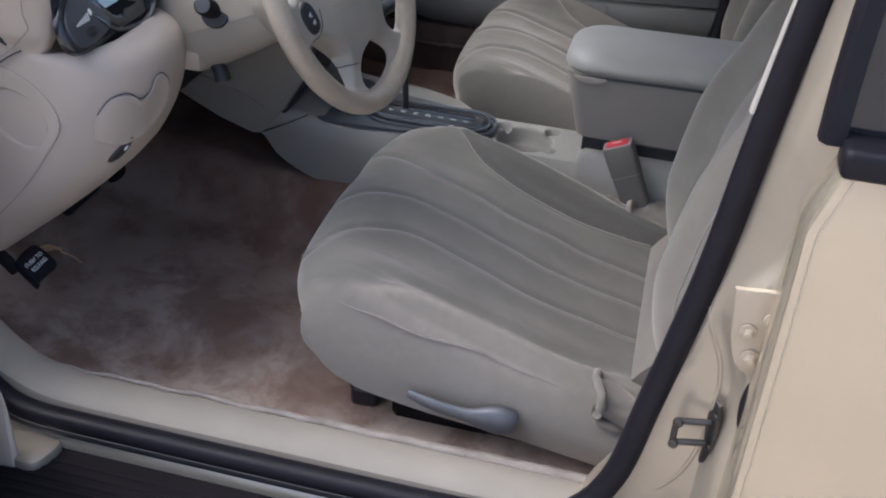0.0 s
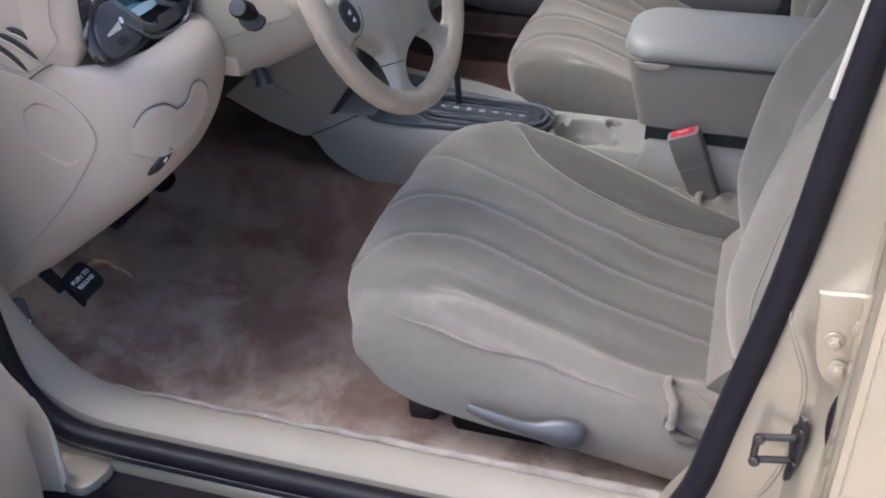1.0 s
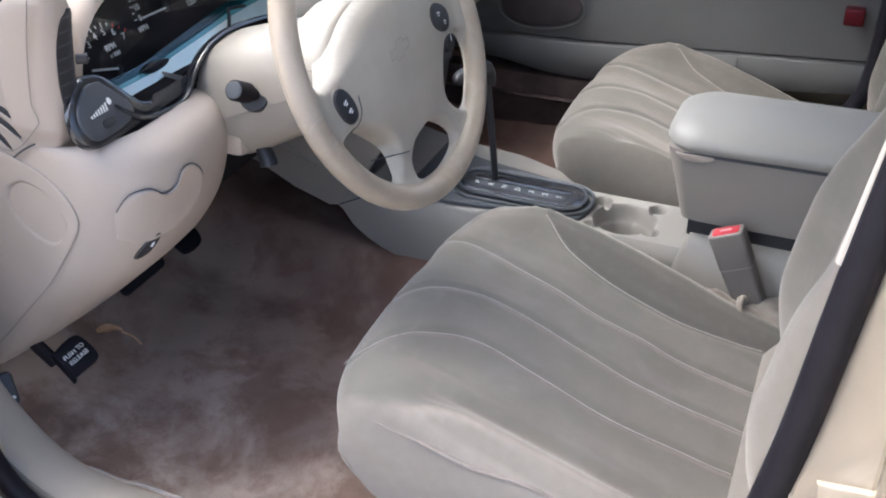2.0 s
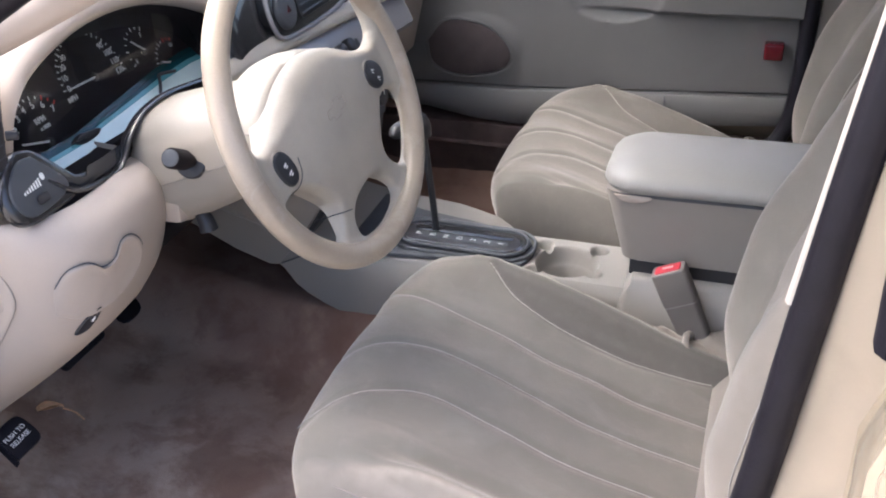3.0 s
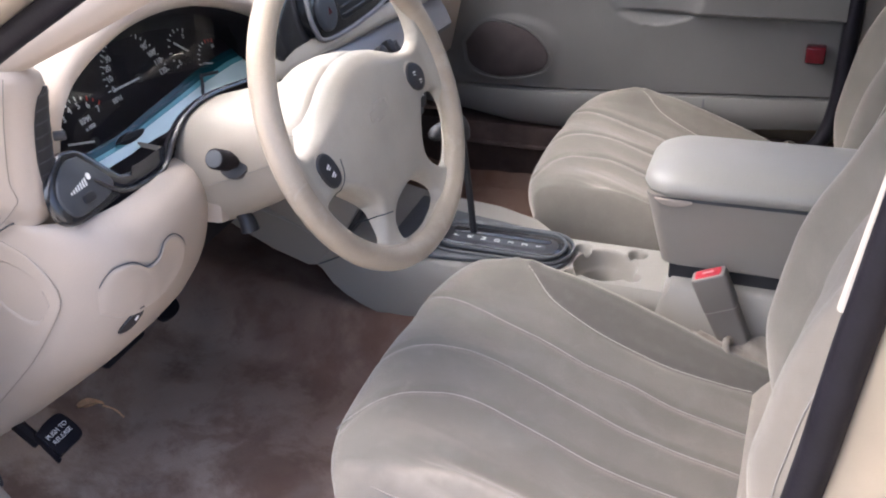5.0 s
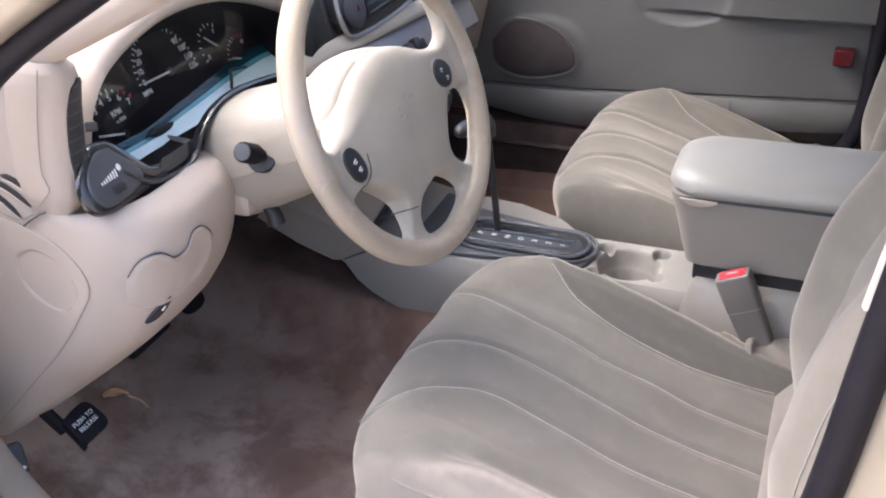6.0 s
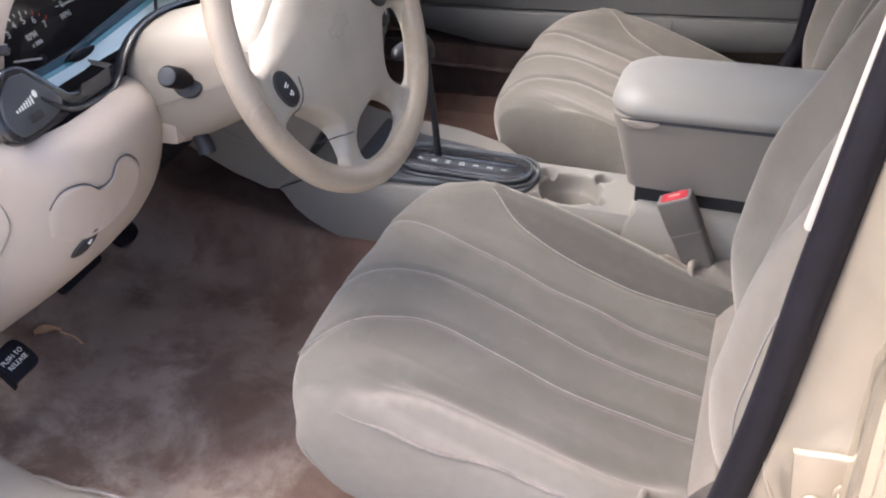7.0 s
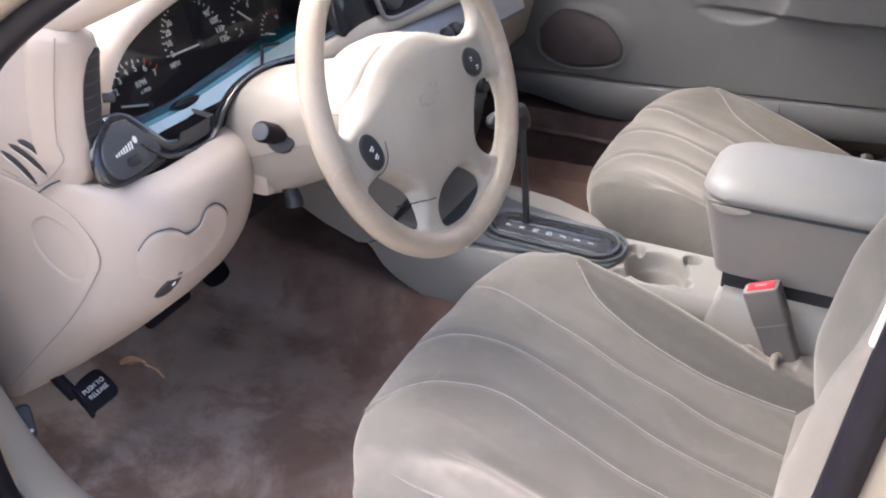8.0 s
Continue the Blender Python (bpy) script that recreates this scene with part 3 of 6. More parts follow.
def cushion_wear_light(x, y, z):
    """Paler cloth: rubbed door-side bolster and lower front, with light painted along the crest."""
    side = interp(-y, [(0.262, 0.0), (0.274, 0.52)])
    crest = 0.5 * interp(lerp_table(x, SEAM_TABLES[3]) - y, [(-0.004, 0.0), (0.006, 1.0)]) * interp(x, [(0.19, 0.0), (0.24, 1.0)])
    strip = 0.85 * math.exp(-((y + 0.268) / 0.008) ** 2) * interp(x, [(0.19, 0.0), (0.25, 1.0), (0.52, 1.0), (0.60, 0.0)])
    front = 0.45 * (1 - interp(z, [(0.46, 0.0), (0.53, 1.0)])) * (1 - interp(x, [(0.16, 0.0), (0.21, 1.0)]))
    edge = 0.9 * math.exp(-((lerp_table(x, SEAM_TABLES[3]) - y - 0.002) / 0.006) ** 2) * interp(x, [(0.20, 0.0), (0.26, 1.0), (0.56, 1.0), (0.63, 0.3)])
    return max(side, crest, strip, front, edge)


# darker tone on the bolster beyond the far seam
def cushion_deep_tone(x, y, z):
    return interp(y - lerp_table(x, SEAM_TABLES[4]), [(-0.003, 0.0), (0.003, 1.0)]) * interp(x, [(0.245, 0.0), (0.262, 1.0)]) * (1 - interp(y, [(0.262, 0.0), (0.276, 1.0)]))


BACK_CREST = [(0.40, 0.700), (0.45, 0.676), (0.50, 0.655), (0.55, 0.643), (0.60, 0.639), (0.65, 0.645), (0.70, 0.653), (0.75, 0.664), (0.80, 0.682), (0.85, 0.707), (0.90, 0.729), (1.0, 0.778), (1.2, 0.87)]
BACK_TABLE = [(p.x, p.y) for p in spline([(a, b, 0) for a, b in BACK_CREST], 80)]


def back_point(v, z):
    """Front of the backrest at v across (-1 to 1): two rounded bolsters with a hollow between."""
    a = abs(v)
    half = 0.262 * interp(z, [(0.38, 0.90), (0.5, 1.0), (0.95, 0.98), (1.17, 0.72)])
    dip = lerp_table(z, [(0.40, 0.0), (0.47, 0.006), (0.56, 0.035), (0.70, 0.050), (1.0, 0.04), (1.2, 0.015)])
    x = lerp_table(z, BACK_TABLE) + dip * interp(a, [(0.0, 1.0), (0.28, 0.9), (0.60, 0.0), (1.0, 0.0)])
    if a > 0.60:
        x += 0.115 * ((a - 0.60) / 0.40) ** 2.0
    x += 0.0035 * math.exp(-((a - 0.30) / 0.02) ** 2) + 0.004 * math.exp(-((a - 0.80) / 0.022) ** 2)
    x += 0.002 * noise.noise(Vector((v * 4, z * 14, 5.0)))
    return Vector((x, 0.48 + half * v, z))


def build_seat():
    s = thing("car_seat", (0.38, 0.48, 0.31), "beige grey velour car seat with stitched pleats and worn bolster", "car seat", "front seats")
    cy, prof, rings = 0.48, spline([(x, 0, z) for x, z in STATIONS], 110), []
    ny = 120
    for i, p in enumerate(prof):
        x, zt = p.x, p.z
        low = min(zt - 0.003, lerp_table(x, [(0.10, 0.466), (0.125, 0.436), (0.155, 0.409), (0.21, 0.389), (0.35, 0.368), (0.50, 0.352), (0.61, 0.335), (0.75, 0.318)]))
        on_top = i > 42
        ring = []
        for j in range(ny + 1):
            v = -1 + 2 * j / ny
            y = 0.276 * v
            back = (0.040 if v < 0 else 0.036) * abs(v) ** 5 * interp(x, [(0.12, 1.0), (0.32, 0.0)])
            lift = seat_lift(x, y)
            if zt < 0.55 and not on_top:
                lift *= max(0.0, (zt - 0.44) / 0.11)
            z = max(low + 0.001, zt + lift)
            ring.append(Vector((x + back, cy + y, z)))
        zr, zl = ring[-1].z, ring[0].z
        low = min(low + 0.006 * interp(x, [(0.10, 1.0), (0.24, 0.0)]), zl - 0.002, zr - 0.002)
        bx = ring[0].x
        for k in (0.3, 0.65, 0.9, 1.0):
            ring.append(Vector((bx, cy + 0.276 + 0.010 * min(1.0, (zr - low) / 0.07) * math.sin(math.pi * min(1, k * 1.1)), zr + (low - zr) * k)))
        ring.append(Vector((bx, cy, low)))
        for k in (1.0, 0.9, 0.65, 0.3):
            ring.append(Vector((bx, cy - 0.276 - 0.010 * min(1.0, (zl - low) / 0.07) * math.sin(math.pi * min(1, k * 1.1)), zl + (low - zl) * k)))
        rings.append(ring)
    cushion = part("cushion", loft(rings), VELOUR, s, sharp=60)
    mark_cloth(cushion.data, cushion_wear_light, cushion_deep_tone)
    # light thread along each seam
    for table in SEAM_TABLES[:3] + SEAM_TABLES[4:]:
        pts = []
        for x, y in table:
            zt = lerp_table(x, STATIONS[7:])
            pts.append(Vector((x, cy + y, zt + seat_lift(x, y) + 0.0012)))
        part("seam", sweep(pts, oval(0.0010, 0.0008, 6), (0, 1, 0)), THREAD, s)
    # worn welt below the crest of the door-side bolster
    pts = spline([(0.203, cy - 0.2775, 0.544), (0.233, cy - 0.2775, 0.536), (0.269, cy - 0.2765, 0.530), (0.331, cy - 0.275, 0.511), (0.405, cy - 0.267, 0.4995), (0.465, cy - 0.2665, 0.4805), (0.526, cy - 0.265, 0.4635), (0.572, cy - 0.2645, 0.449)], 90)
    rub = [min(1.0, 0.1 + 0.05 * k, 0.1 + 0.03 * (89 - k)) * (1 + 0.45 * noise.noise(Vector((k * 0.9, 1, 4)))) for k in range(90)]
    part("worn_welt", sweep(pts, oval(0.0013, 0.0042, 8), (0, 0, 1), sizes=rub), FRINGE, s, "rubbed and frayed welt of the bolster", sharp=80)
    # backrest
    rings = []
    for i in range(76):
        z = 0.41 + 0.76 * i / 75
        ring = [back_point(-1 + 2 * j / 90, z) for j in range(91)]
        l, r = ring[0], ring[-1]
        ring += [Vector((r.x + 0.04, r.y + 0.004, z)), Vector((r.x + 0.075, r.y - 0.02, z)), Vector((r.x + 0.085, cy, z)), Vector((l.x + 0.075, l.y + 0.02, z)), Vector((l.x + 0.04, l.y - 0.004, z))]
        rings.append(ring)
    back = part("backrest", loft(rings), VELOUR, s, sharp=60)
    # light from the door opening painted on the near bolster, far side darkened
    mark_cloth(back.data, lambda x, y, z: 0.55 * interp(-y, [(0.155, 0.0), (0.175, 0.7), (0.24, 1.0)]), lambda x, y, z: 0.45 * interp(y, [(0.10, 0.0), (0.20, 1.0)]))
    for side in (-0.80, 0.80):
        pts = [back_point(side, 0.47 + 0.66 * k / 39) + Vector((-0.001, 0, 0)) for k in range(40)]
        part("back_seam", sweep(pts, oval(0.0012, 0.001, 6), (0, 1, 0)), THREAD, s)
    # strip of cloth where cushion and backrest meet
    bm = loft([[Vector((0.632 + a, cy + y, z)) for a, z in ((0.0, 0.425), (0.002, 0.446), (0.012, 0.462), (0.030, 0.486), (0.055, 0.486), (0.05, 0.425))] for y in [-0.20 + 0.38 * k / 20 for k in range(21)]])
    # paler cloth here carries the windscreen light that falls on the strip
    part("cross_panel", bm, VELOUR_SIDE, s)
    # gathered cloth round the recliner, both sides
    for side in (-1, 1):
        bm = bmesh.new()
        rings = []
        for k in range(14):
            t = k / 13
            c = Vector((0.585 + 0.085 * t, cy + side * 0.258, 0.452 - 0.030 * t))
            r = 0.029 * (1 - 0.20 * t)
            ring = []
            for b in [2 * math.pi * q / 48 for q in range(48)]:
                crease = 1 + 0.10 * math.sin(3 * b + 5 * t) + 0.16 * noise.noise(Vector((2.2 * math.cos(b), 2.2 * math.sin(b), 3.5 * t)))
                ring.append(c + Vector((0, side * r * 0.85 * crease * math.cos(b), r * crease * math.sin(b))))
            rings.append(ring)
        loft(rings, bm)
        part("recliner_cover", bm, VELOUR_SIDE, s, "gathered pale cloth round the recliner")
        pts = []
        for q in range(64):
            b = 2 * math.pi * q / 66
            wave = 0.007 * math.cos(b + 0.5) + 0.003 * math.sin(3 * b) + 0.0008 * math.sin(11 * b)
            rr = 1 + 0.07 * math.sin(3 * b + 1)
            pts.append(Vector((0.590 + wave, cy + side * (0.258 + 0.027 * rr * math.cos(b)), 0.452 + 0.033 * rr * math.sin(b))))
        part("elastic", sweep(pts, oval(0.0060, 0.0075, 12), (1, 0, 0), sizes=[1 + 0.05 * math.sin(1.9 * q) + 0.12 * math.sin(0.23 * q) for q in range(64)]), VELOUR_SIDE, s, sharp=80)
        under = [Vector((0.592 + 0.075 * t, cy + side * (0.270 + 0.006 * math.sin(7 * t)), 0.424 - 0.026 * t)) for t in [q / 29 for q in range(30)]]
        part("cloth_roll", sweep(under, oval(0.010, 0.007, 12), (0, 1, 0), sizes=[min(1.0, 0.4 + 0.15 * q) * (1 + 0.05 * math.sin(0.7 * q)) for q in range(30)]), VELOUR_SIDE, s, sharp=80)
    # lever on the door side
    y0 = cy - 0.287
    path = spline([(0.322, y0 - 0.014, 0.421), (0.36, y0 - 0.018, 0.414), (0.41, y0 - 0.018, 0.407), (0.445, y0 - 0.012, 0.404), (0.484, y0 - 0.006, 0.401)], 30)
    sz = [0.55 + 0.25 * min(1, k / 8) + 1.0 * interp(k / 29, [(0.5, 0.0), (0.85, 1.0)]) * math.sqrt(max(0.04, 1 - max(0.0, (k - 24) / 5.2) ** 2)) for k in range(30)]
    part("adjuster_lever", sweep(path, oval(0.0090, 0.0140, 16), (0, 1, 0), sizes=sz), LEVER_GREY, s, "grey metallic seat adjuster lever")
    for y in (-0.21, 0.17):
        part("rail", box((0.20, cy + y, 0.325), (0.72, cy + y + 0.035, 0.352), 0.004, 1), BLACK, s)
        for x in (0.205, 0.60):
            part("rail_foot", box((x, cy + y - 0.006, 0.285), (x + 0.045, cy + y + 0.040, 0.334), 0.006, 1), BLACK, s)
    # added black block that stands in for the deep shade under the seat
    part("underseat_shade", box((0.275, cy - 0.222, 0.29), (0.70, cy + 0.20, 0.352), 0.01, 1), SHADE_BLACK, s)
    part("seat_pan", box((0.23, cy - 0.24, 0.352), (0.72, cy + 0.24, 0.372), 0.01, 1), BLACK, s)
    return s


driver_seat = build_seat()
passenger_seat = copy_thing(driver_seat, Matrix.Translation((0.38 + 0.045, 1.285, 0.31 + 0.006)))
for piece in [p for p in passenger_seat.children if p.name.startswith("worn_welt")]:
    bpy.data.objects.remove(piece)
for piece in passenger_seat.children:
    if piece.name.startswith(("cushion", "backrest")):
        piece.data = piece.data.copy()
        piece.data.attributes["wear_light"].data.foreach_set("value", [0.0] * len(piece.data.vertices))
        # no rubbing here; colour darkened all over for the dimmer passenger side
        piece.data.attributes["deep_tone"].data.foreach_set("value", [0.45] * len(piece.data.vertices))
    if piece.name.startswith(("backrest", "back_seam")):
        piece.matrix_basis = Matrix.Translation((0.03, 0, 0)) @ piece.matrix_basis
tagged(passenger_seat, "clean beige grey velour passenger seat with stitched pleats")

# ---- centre console ----
con = thing("centre_console", (0.2, 0.885, 0.32), "grey beige plastic centre console between the seats", "console")
rings = []
for x, z0, z1, w0, w1, w2 in ((-0.30, 0.56, 0.62, 0.115, 0.11, 0.13), (-0.18, 0.50, 0.575, 0.108, 0.10, 0.155), (-0.145, 0.475, 0.555, 0.108, 0.10, 0.165), (-0.125, 0.445, 0.547, 0.107, 0.095, 0.166), (-0.10, 0.424, 0.538, 0.106, 0.09, 0.168), (-0.07, 0.407, 0.531, 0.105, 0.085, 0.168), (-0.04, 0.395, 0.525, 0.104, 0.08, 0.168),
                              (0.03, 0.388, 0.518, 0.103, 0.076, 0.165), (0.12, 0.36, 0.516, 0.102, 0.074, 0.155), (0.20, 0.34, 0.5145, 0.10, 0.074, 0.125), (0.268, 0.33, 0.513, 0.10, 0.074, 0.062), (0.285, 0.33, 0.455, 0.10, 0.074, 0.055), (0.455, 0.32, 0.455, 0.10, 0.074, 0.055), (0.466, 0.32, 0.510, 0.10, 0.070, 0.055), (0.482, 0.32, 0.546, 0.10, 0.078, 0.065), (0.95, 0.32, 0.546, 0.10, 0.078, 0.07)):
    rings.append([Vector((x, 0.885 + u, z)) for u, z in ((-w0, z0), (-w0 + 0.002, z0 * 0.4 + z1 * 0.6), (-w1 - 0.014, z1 - 0.014), (-w1 - 0.006, z1 - 0.004), (-w1 + 0.006, z1), (w2 - 0.01, z1), (w2, z1 - 0.006), (w2 + 0.004, z1 - 0.04), (w2, z0))])
body = part("body", loft(rings), CONSOLE, con)
# shift plate: stacked rims and a dark slot
PL = pose(0.17, 0.885, 0.5155, 0, 0.5, 0)
OUT = [(-0.250, 0.140), (-0.175, 0.132), (-0.13, 0.100), (-0.08, 0.087), (0.023, 0.068), (0.095, 0.040), (0.123, 0.012), (0.13, -0.012), (0.122, -0.05), (0.10, -0.066), (0.0, -0.072), (-0.250, -0.072)]
plate = part("shift_plate", slab(smooth_outline(OUT, 60), PL, 0.007, 0.004), CHARCOAL, con, "charcoal plastic shift plate")
part("plate_rim", slab(smooth_outline([(a * 0.78 - 0.005, b * 0.62 - 0.004) for a, b in rounded(0.30, 0.125, 0.055, 6)], 56), PL @ pose(0, 0, 0.006), 0.007, 0.003), CHARCOAL, plate)
part("plate_inlay", slab(rounded(0.215, 0.056, 0.025, 6), PL @ pose(-0.004, -0.008, 0.012), 0.003, 0.001), BLACK, plate)
part("plate_lip", slab(rounded(0.250, 0.074, 0.034, 7), PL @ pose(-0.004, -0.004, 0.0105), 0.004, 0.002), GLOSS_BLACK, plate)
part("slot", slab(rounded(0.185, 0.018, 0.009, 5), PL @ pose(-0.004, 0.008, 0.0135), 0.0025, 0.0005), GLOSS_BLACK, plate)
part("indicator_window", slab(rounded(0.165, 0.017, 0.006, 4), PL @ pose(0.0, -0.016, 0.0135), 0.003, 0.001), CHARCOAL, plate, "dark gear indicator window")
for w, h, z in ((0.262, 0.116, 0.0085), (0.236, 0.090, 0.0125)):
    ring_path = [PL @ Vector((x - 0.002, y - 0.004, z)) for x, y in rounded(w, h, h * 0.46, 8)]
    part("plate_ring", sweep(ring_path + ring_path[:1], oval(0.0042, 0.0036, 8), (0, 0, 1)), CHARCOAL, plate)


def letters(word, m, size, mat, parent, name="lettering", extrude=0.0004, bold=0.0):
    """Raised lettering in the built-in font, centred on m's origin, in m's plane."""
    cu = bpy.data.curves.new("lettering", "FONT")
    cu.body, cu.size, cu.extrude, cu.align_x, cu.align_y = word, size, extrude, "CENTER", "CENTER"
    cu.offset = bold
    tmp = bpy.data.objects.new("lettering", cu)
    me = bpy.data.meshes.new_from_object(tmp)
    bpy.data.objects.remove(tmp)
    bpy.data.curves.remove(cu)
    me.materials.clear()
    me.materials.append(mat)
    me.transform(m)
    ob = new(name, me)
    ob.parent = parent
    ob.matrix_parent_inverse = parent.matrix_basis.inverted()
    return ob


for k, ch in enumerate("PRND321"):
    letters(ch, PL @ pose(-0.082 + 0.0255 * k, -0.016, 0.0168, 0, 0, 90), 0.0145, INK, con)
# shift lever
part("shift_lever", tube([(0.112, 0.893, 0.52), (0.108, 0.893, 0.58), (0.100, 0.893, 0.66), (0.094, 0.893, 0.72)], 0.0062, 24, 10, side=(0, 1, 0)), BLACK, con, "thin black shift lever")
bm = slab(rounded(0.03, 0.022, 0.008), plane((0.112, 0.893, 0.524), (0, 0, 1)), 0.010, 0.004)
part("lever_boot", bm, BLACK, con)
bm = tube([(0.097, 0.900, 0.712), (0.094, 0.888, 0.742), (0.092, 0.868, 0.754), (0.09, 0.83, 0.760), (0.088, 0.785, 0.766), (0.087, 0.765, 0.767)], 0.013, 30, 12, side=(1, 0, 0), sizes=[min(1.0, 0.75 + 0.08 * k) * math.sqrt(max(0.02, 1 - max(0.0, (k - 25) / 4.0) ** 2)) for k in range(30)])
part("shift_knob", bm, BLACK, con, "black shift knob with a side grip")
# cup holder: a stepped round well with four ears
def cup_depth(x, y):
    """Depth of the well below the rim at (x, y)."""
    r = math.hypot((x - 0.361) / 1.04, y - 0.868)
    d = 0.034 * interp(r, [(0.0480, 1.0), (0.0545, 0.0)]) + 0.036 * interp(r, [(0.0400, 1.0), (0.0470, 0.0)])
    for ex, ey, er, ed in ((0.311, 0.916, 0.0165, 0.020), (0.409, 0.919, 0.0165, 0.020), (0.413, 0.838, 0.0150, 0.016), (0.311, 0.826, 0.0150, 0.016)):
        q = math.hypot(ex - x, ey - y) / er
        if q < 1:
            d = max(d, ed * min(1.0, 1.7 * (1 - q * q) ** 0.6))
    return d


NX, NY = 126, 80
CX0, CX1, CY0, CY1 = 0.262, 0.478, 0.806, 0.943
bm = bmesh.new()
rows_v = []
for j in range(NY):
    y = CY0 + (CY1 - CY0) * j / (NY - 1)
    rows_v.append([bm.verts.new((CX0 + (CX1 - CX0) * i / (NX - 1), y, 0.5145 - cup_depth(CX0 + (CX1 - CX0) * i / (NX - 1), y))) for i in range(NX)])
for j in range(NY - 1):
    for i in range(NX - 1):
        bm.faces.new((rows_v[j][i], rows_v[j][i + 1], rows_v[j + 1][i + 1], rows_v[j + 1][i]))
rim = rows_v[0] + [r[-1] for r in rows_v[1:]] + rows_v[-1][-2::-1] + [r[0] for r in rows_v[-2:0:-1]]
foot = [bm.verts.new((v.co.x, v.co.y, 0.440)) for v in rim]
for k in range(len(rim)):
    n = (k + 1) % len(rim)
    bm.faces.new((rim[n], rim[k], foot[k], foot[n]))
bm.faces.new(foot[::-1])
part("cup_holder", bm, CONSOLE, con, "moulded grey beige cup holder", sharp=100)

# armrest bin
rings = []
for z, g in ((0.566, -0.012), (0.572, -0.003), (0.60, 0.0), (0.66, 0.006), (0.698, 0.010)):
    o = rounded(0.42 + 2 * g, 0.165 + 2 * g, 0.022, 5)
    rings.append([Vector((0.650 + x + (0.698 - z) * 0.14, 0.885 + y, z)) for x, y in o])
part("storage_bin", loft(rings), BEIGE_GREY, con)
rings = []
for z, g in ((0.697, 0.004), (0.6985, 0.013), (0.706, 0.017), (0.716, 0.0155), (0.725, 0.009), (0.732, -0.002), (0.7365, -0.016), (0.7395, -0.034), (0.7412, -0.056)):
    o = rounded(0.43 + 2 * g, 0.165 + 2 * g, max(0.02, 0.050 + g * 0.5), 9)
    rings.append([Vector((0.655 + x, 0.885 + y, z + 0.03 * (x + 0.2) * 0.5)) for x, y in o])
part("armrest_lid", loft(rings), VINYL_LID, con, "padded grey vinyl armrest lid")
bm = slab(smooth_outline([(-0.032, 0.004), (0.026, 0.004), (0.016, -0.005), (-0.002, -0.008), (-0.02, -0.005)], 24), plane((0.478, 0.7935, 0.690), (0, -1, 0)), 0.003, 0.0012)
part("latch", bm, BEIGE, con, "pale finger latch under the lid")
part("lid_gap", loft([[Vector((0.652 + x, 0.885 + y, z + 0.015 * (x + 0.2))) for x, y in rounded(0.436, 0.186, 0.03, 6)] for z in (0.6915, 0.6965)]), CHARCOAL, con)
part("pedestal", box((0.475, 0.812, 0.54), (0.84, 0.955, 0.572), 0.004, 2), BLACK, con)

# ---- seat belt buckle ----
buckle = thing("belt_buckle", (0.60, 0.755, 0.42), "grey plastic seat belt buckle with red button", "belt buckle")
B0, B1 = Vector((0.602, 0.762, 0.455)), Vector((0.543, 0.762, 0.588))
ax = (B1 - B0).normalized()
sideb = Vector((0, 1, 0))
w = ax.cross(sideb)
sec = rounded(0.032, 0.056, 0.007, 4)
rings = [[B0 + ax * (t * (B1 - B0).length) + sideb * (x * k) + w * (y * k) for x, y in sec] for t, k in ((0.0, 0.86), (0.35, 0.9), (0.58, 0.94), (0.60, 0.98), (0.97, 1.0), (1.0, 0.94))]
part("case", loft(rings), material("taupe_plastic", (0.150, 0.134, 0.116), 0.5, var=0.06, grain=700), buckle)
Mb = Matrix.Translation(B1) @ Matrix((sideb, w, ax)).transposed().to_4x4()
part("case_joint", loft([[B0 + ax * (t * (B1 - B0).length) + sideb * (x * 0.945) + w * (y * 0.945) for x, y in sec] for t in (0.57, 0.582)]), CONSOLE, buckle)
part("button_frame", slab(rounded(0.032, 0.053, 0.007), Mb @ pose(0, 0, -0.002), 0.003, 0.001), CONSOLE, buckle)
part("release_button", slab(rounded(0.024, 0.042, 0.005), Mb @ pose(0, 0, -0.001), 0.004, 0.002), RED, buckle, "red release button")
part("button_print", slab(rounded(0.006, 0.018, 0.001), Mb @ pose(0.0, 0, 0.003), 0.0004), material("pale_pink_print", (0.8, 0.4, 0.4), 0.5), buckle)
# crumpled cloth between the buckle, the cushion and the backrest
low_edge = spline([(0.524, 0.722, 0.500), (0.557, 0.720, 0.481), (0.585, 0.720, 0.468), (0.629, 0.720, 0.452), (0.674, 0.720, 0.448)], 40)
top_edge = spline([(0.548, 0.752, 0.484), (0.575, 0.760, 0.470), (0.600, 0.764, 0.470), (0.632, 0.766, 0.484), (0.668, 0.766, 0.478)], 40)
rings = []
for k, (p, q) in enumerate(zip(low_edge, top_edge)):
    row = []
    for m in range(13):
        t = m / 12
        c = p.lerp(q, t)
        fold = 0.006 * math.sin(math.pi * t) + 0.0035 * math.sin(9 * t + 0.33 * k) * math.sin(math.pi * t) + 0.004 * noise.noise(Vector((k * 0.22, t * 4, 7)))
        row.append(c + Vector((-0.2 * fold, -0.4 * fold, fold)))
    rings.append(row + [row[-1] + Vector((0, 0.006, -0.02)), row[0] + Vector((0, 0.006, -0.02))])
cover = solid("buckle_cloth", loft(rings), VELOUR_SIDE, "crumpled pale cloth cover beside the buckle", "cloth cover", sharp=70)
hem = [r[0] + Vector((0, -0.001, 0.0012)) for r in rings]
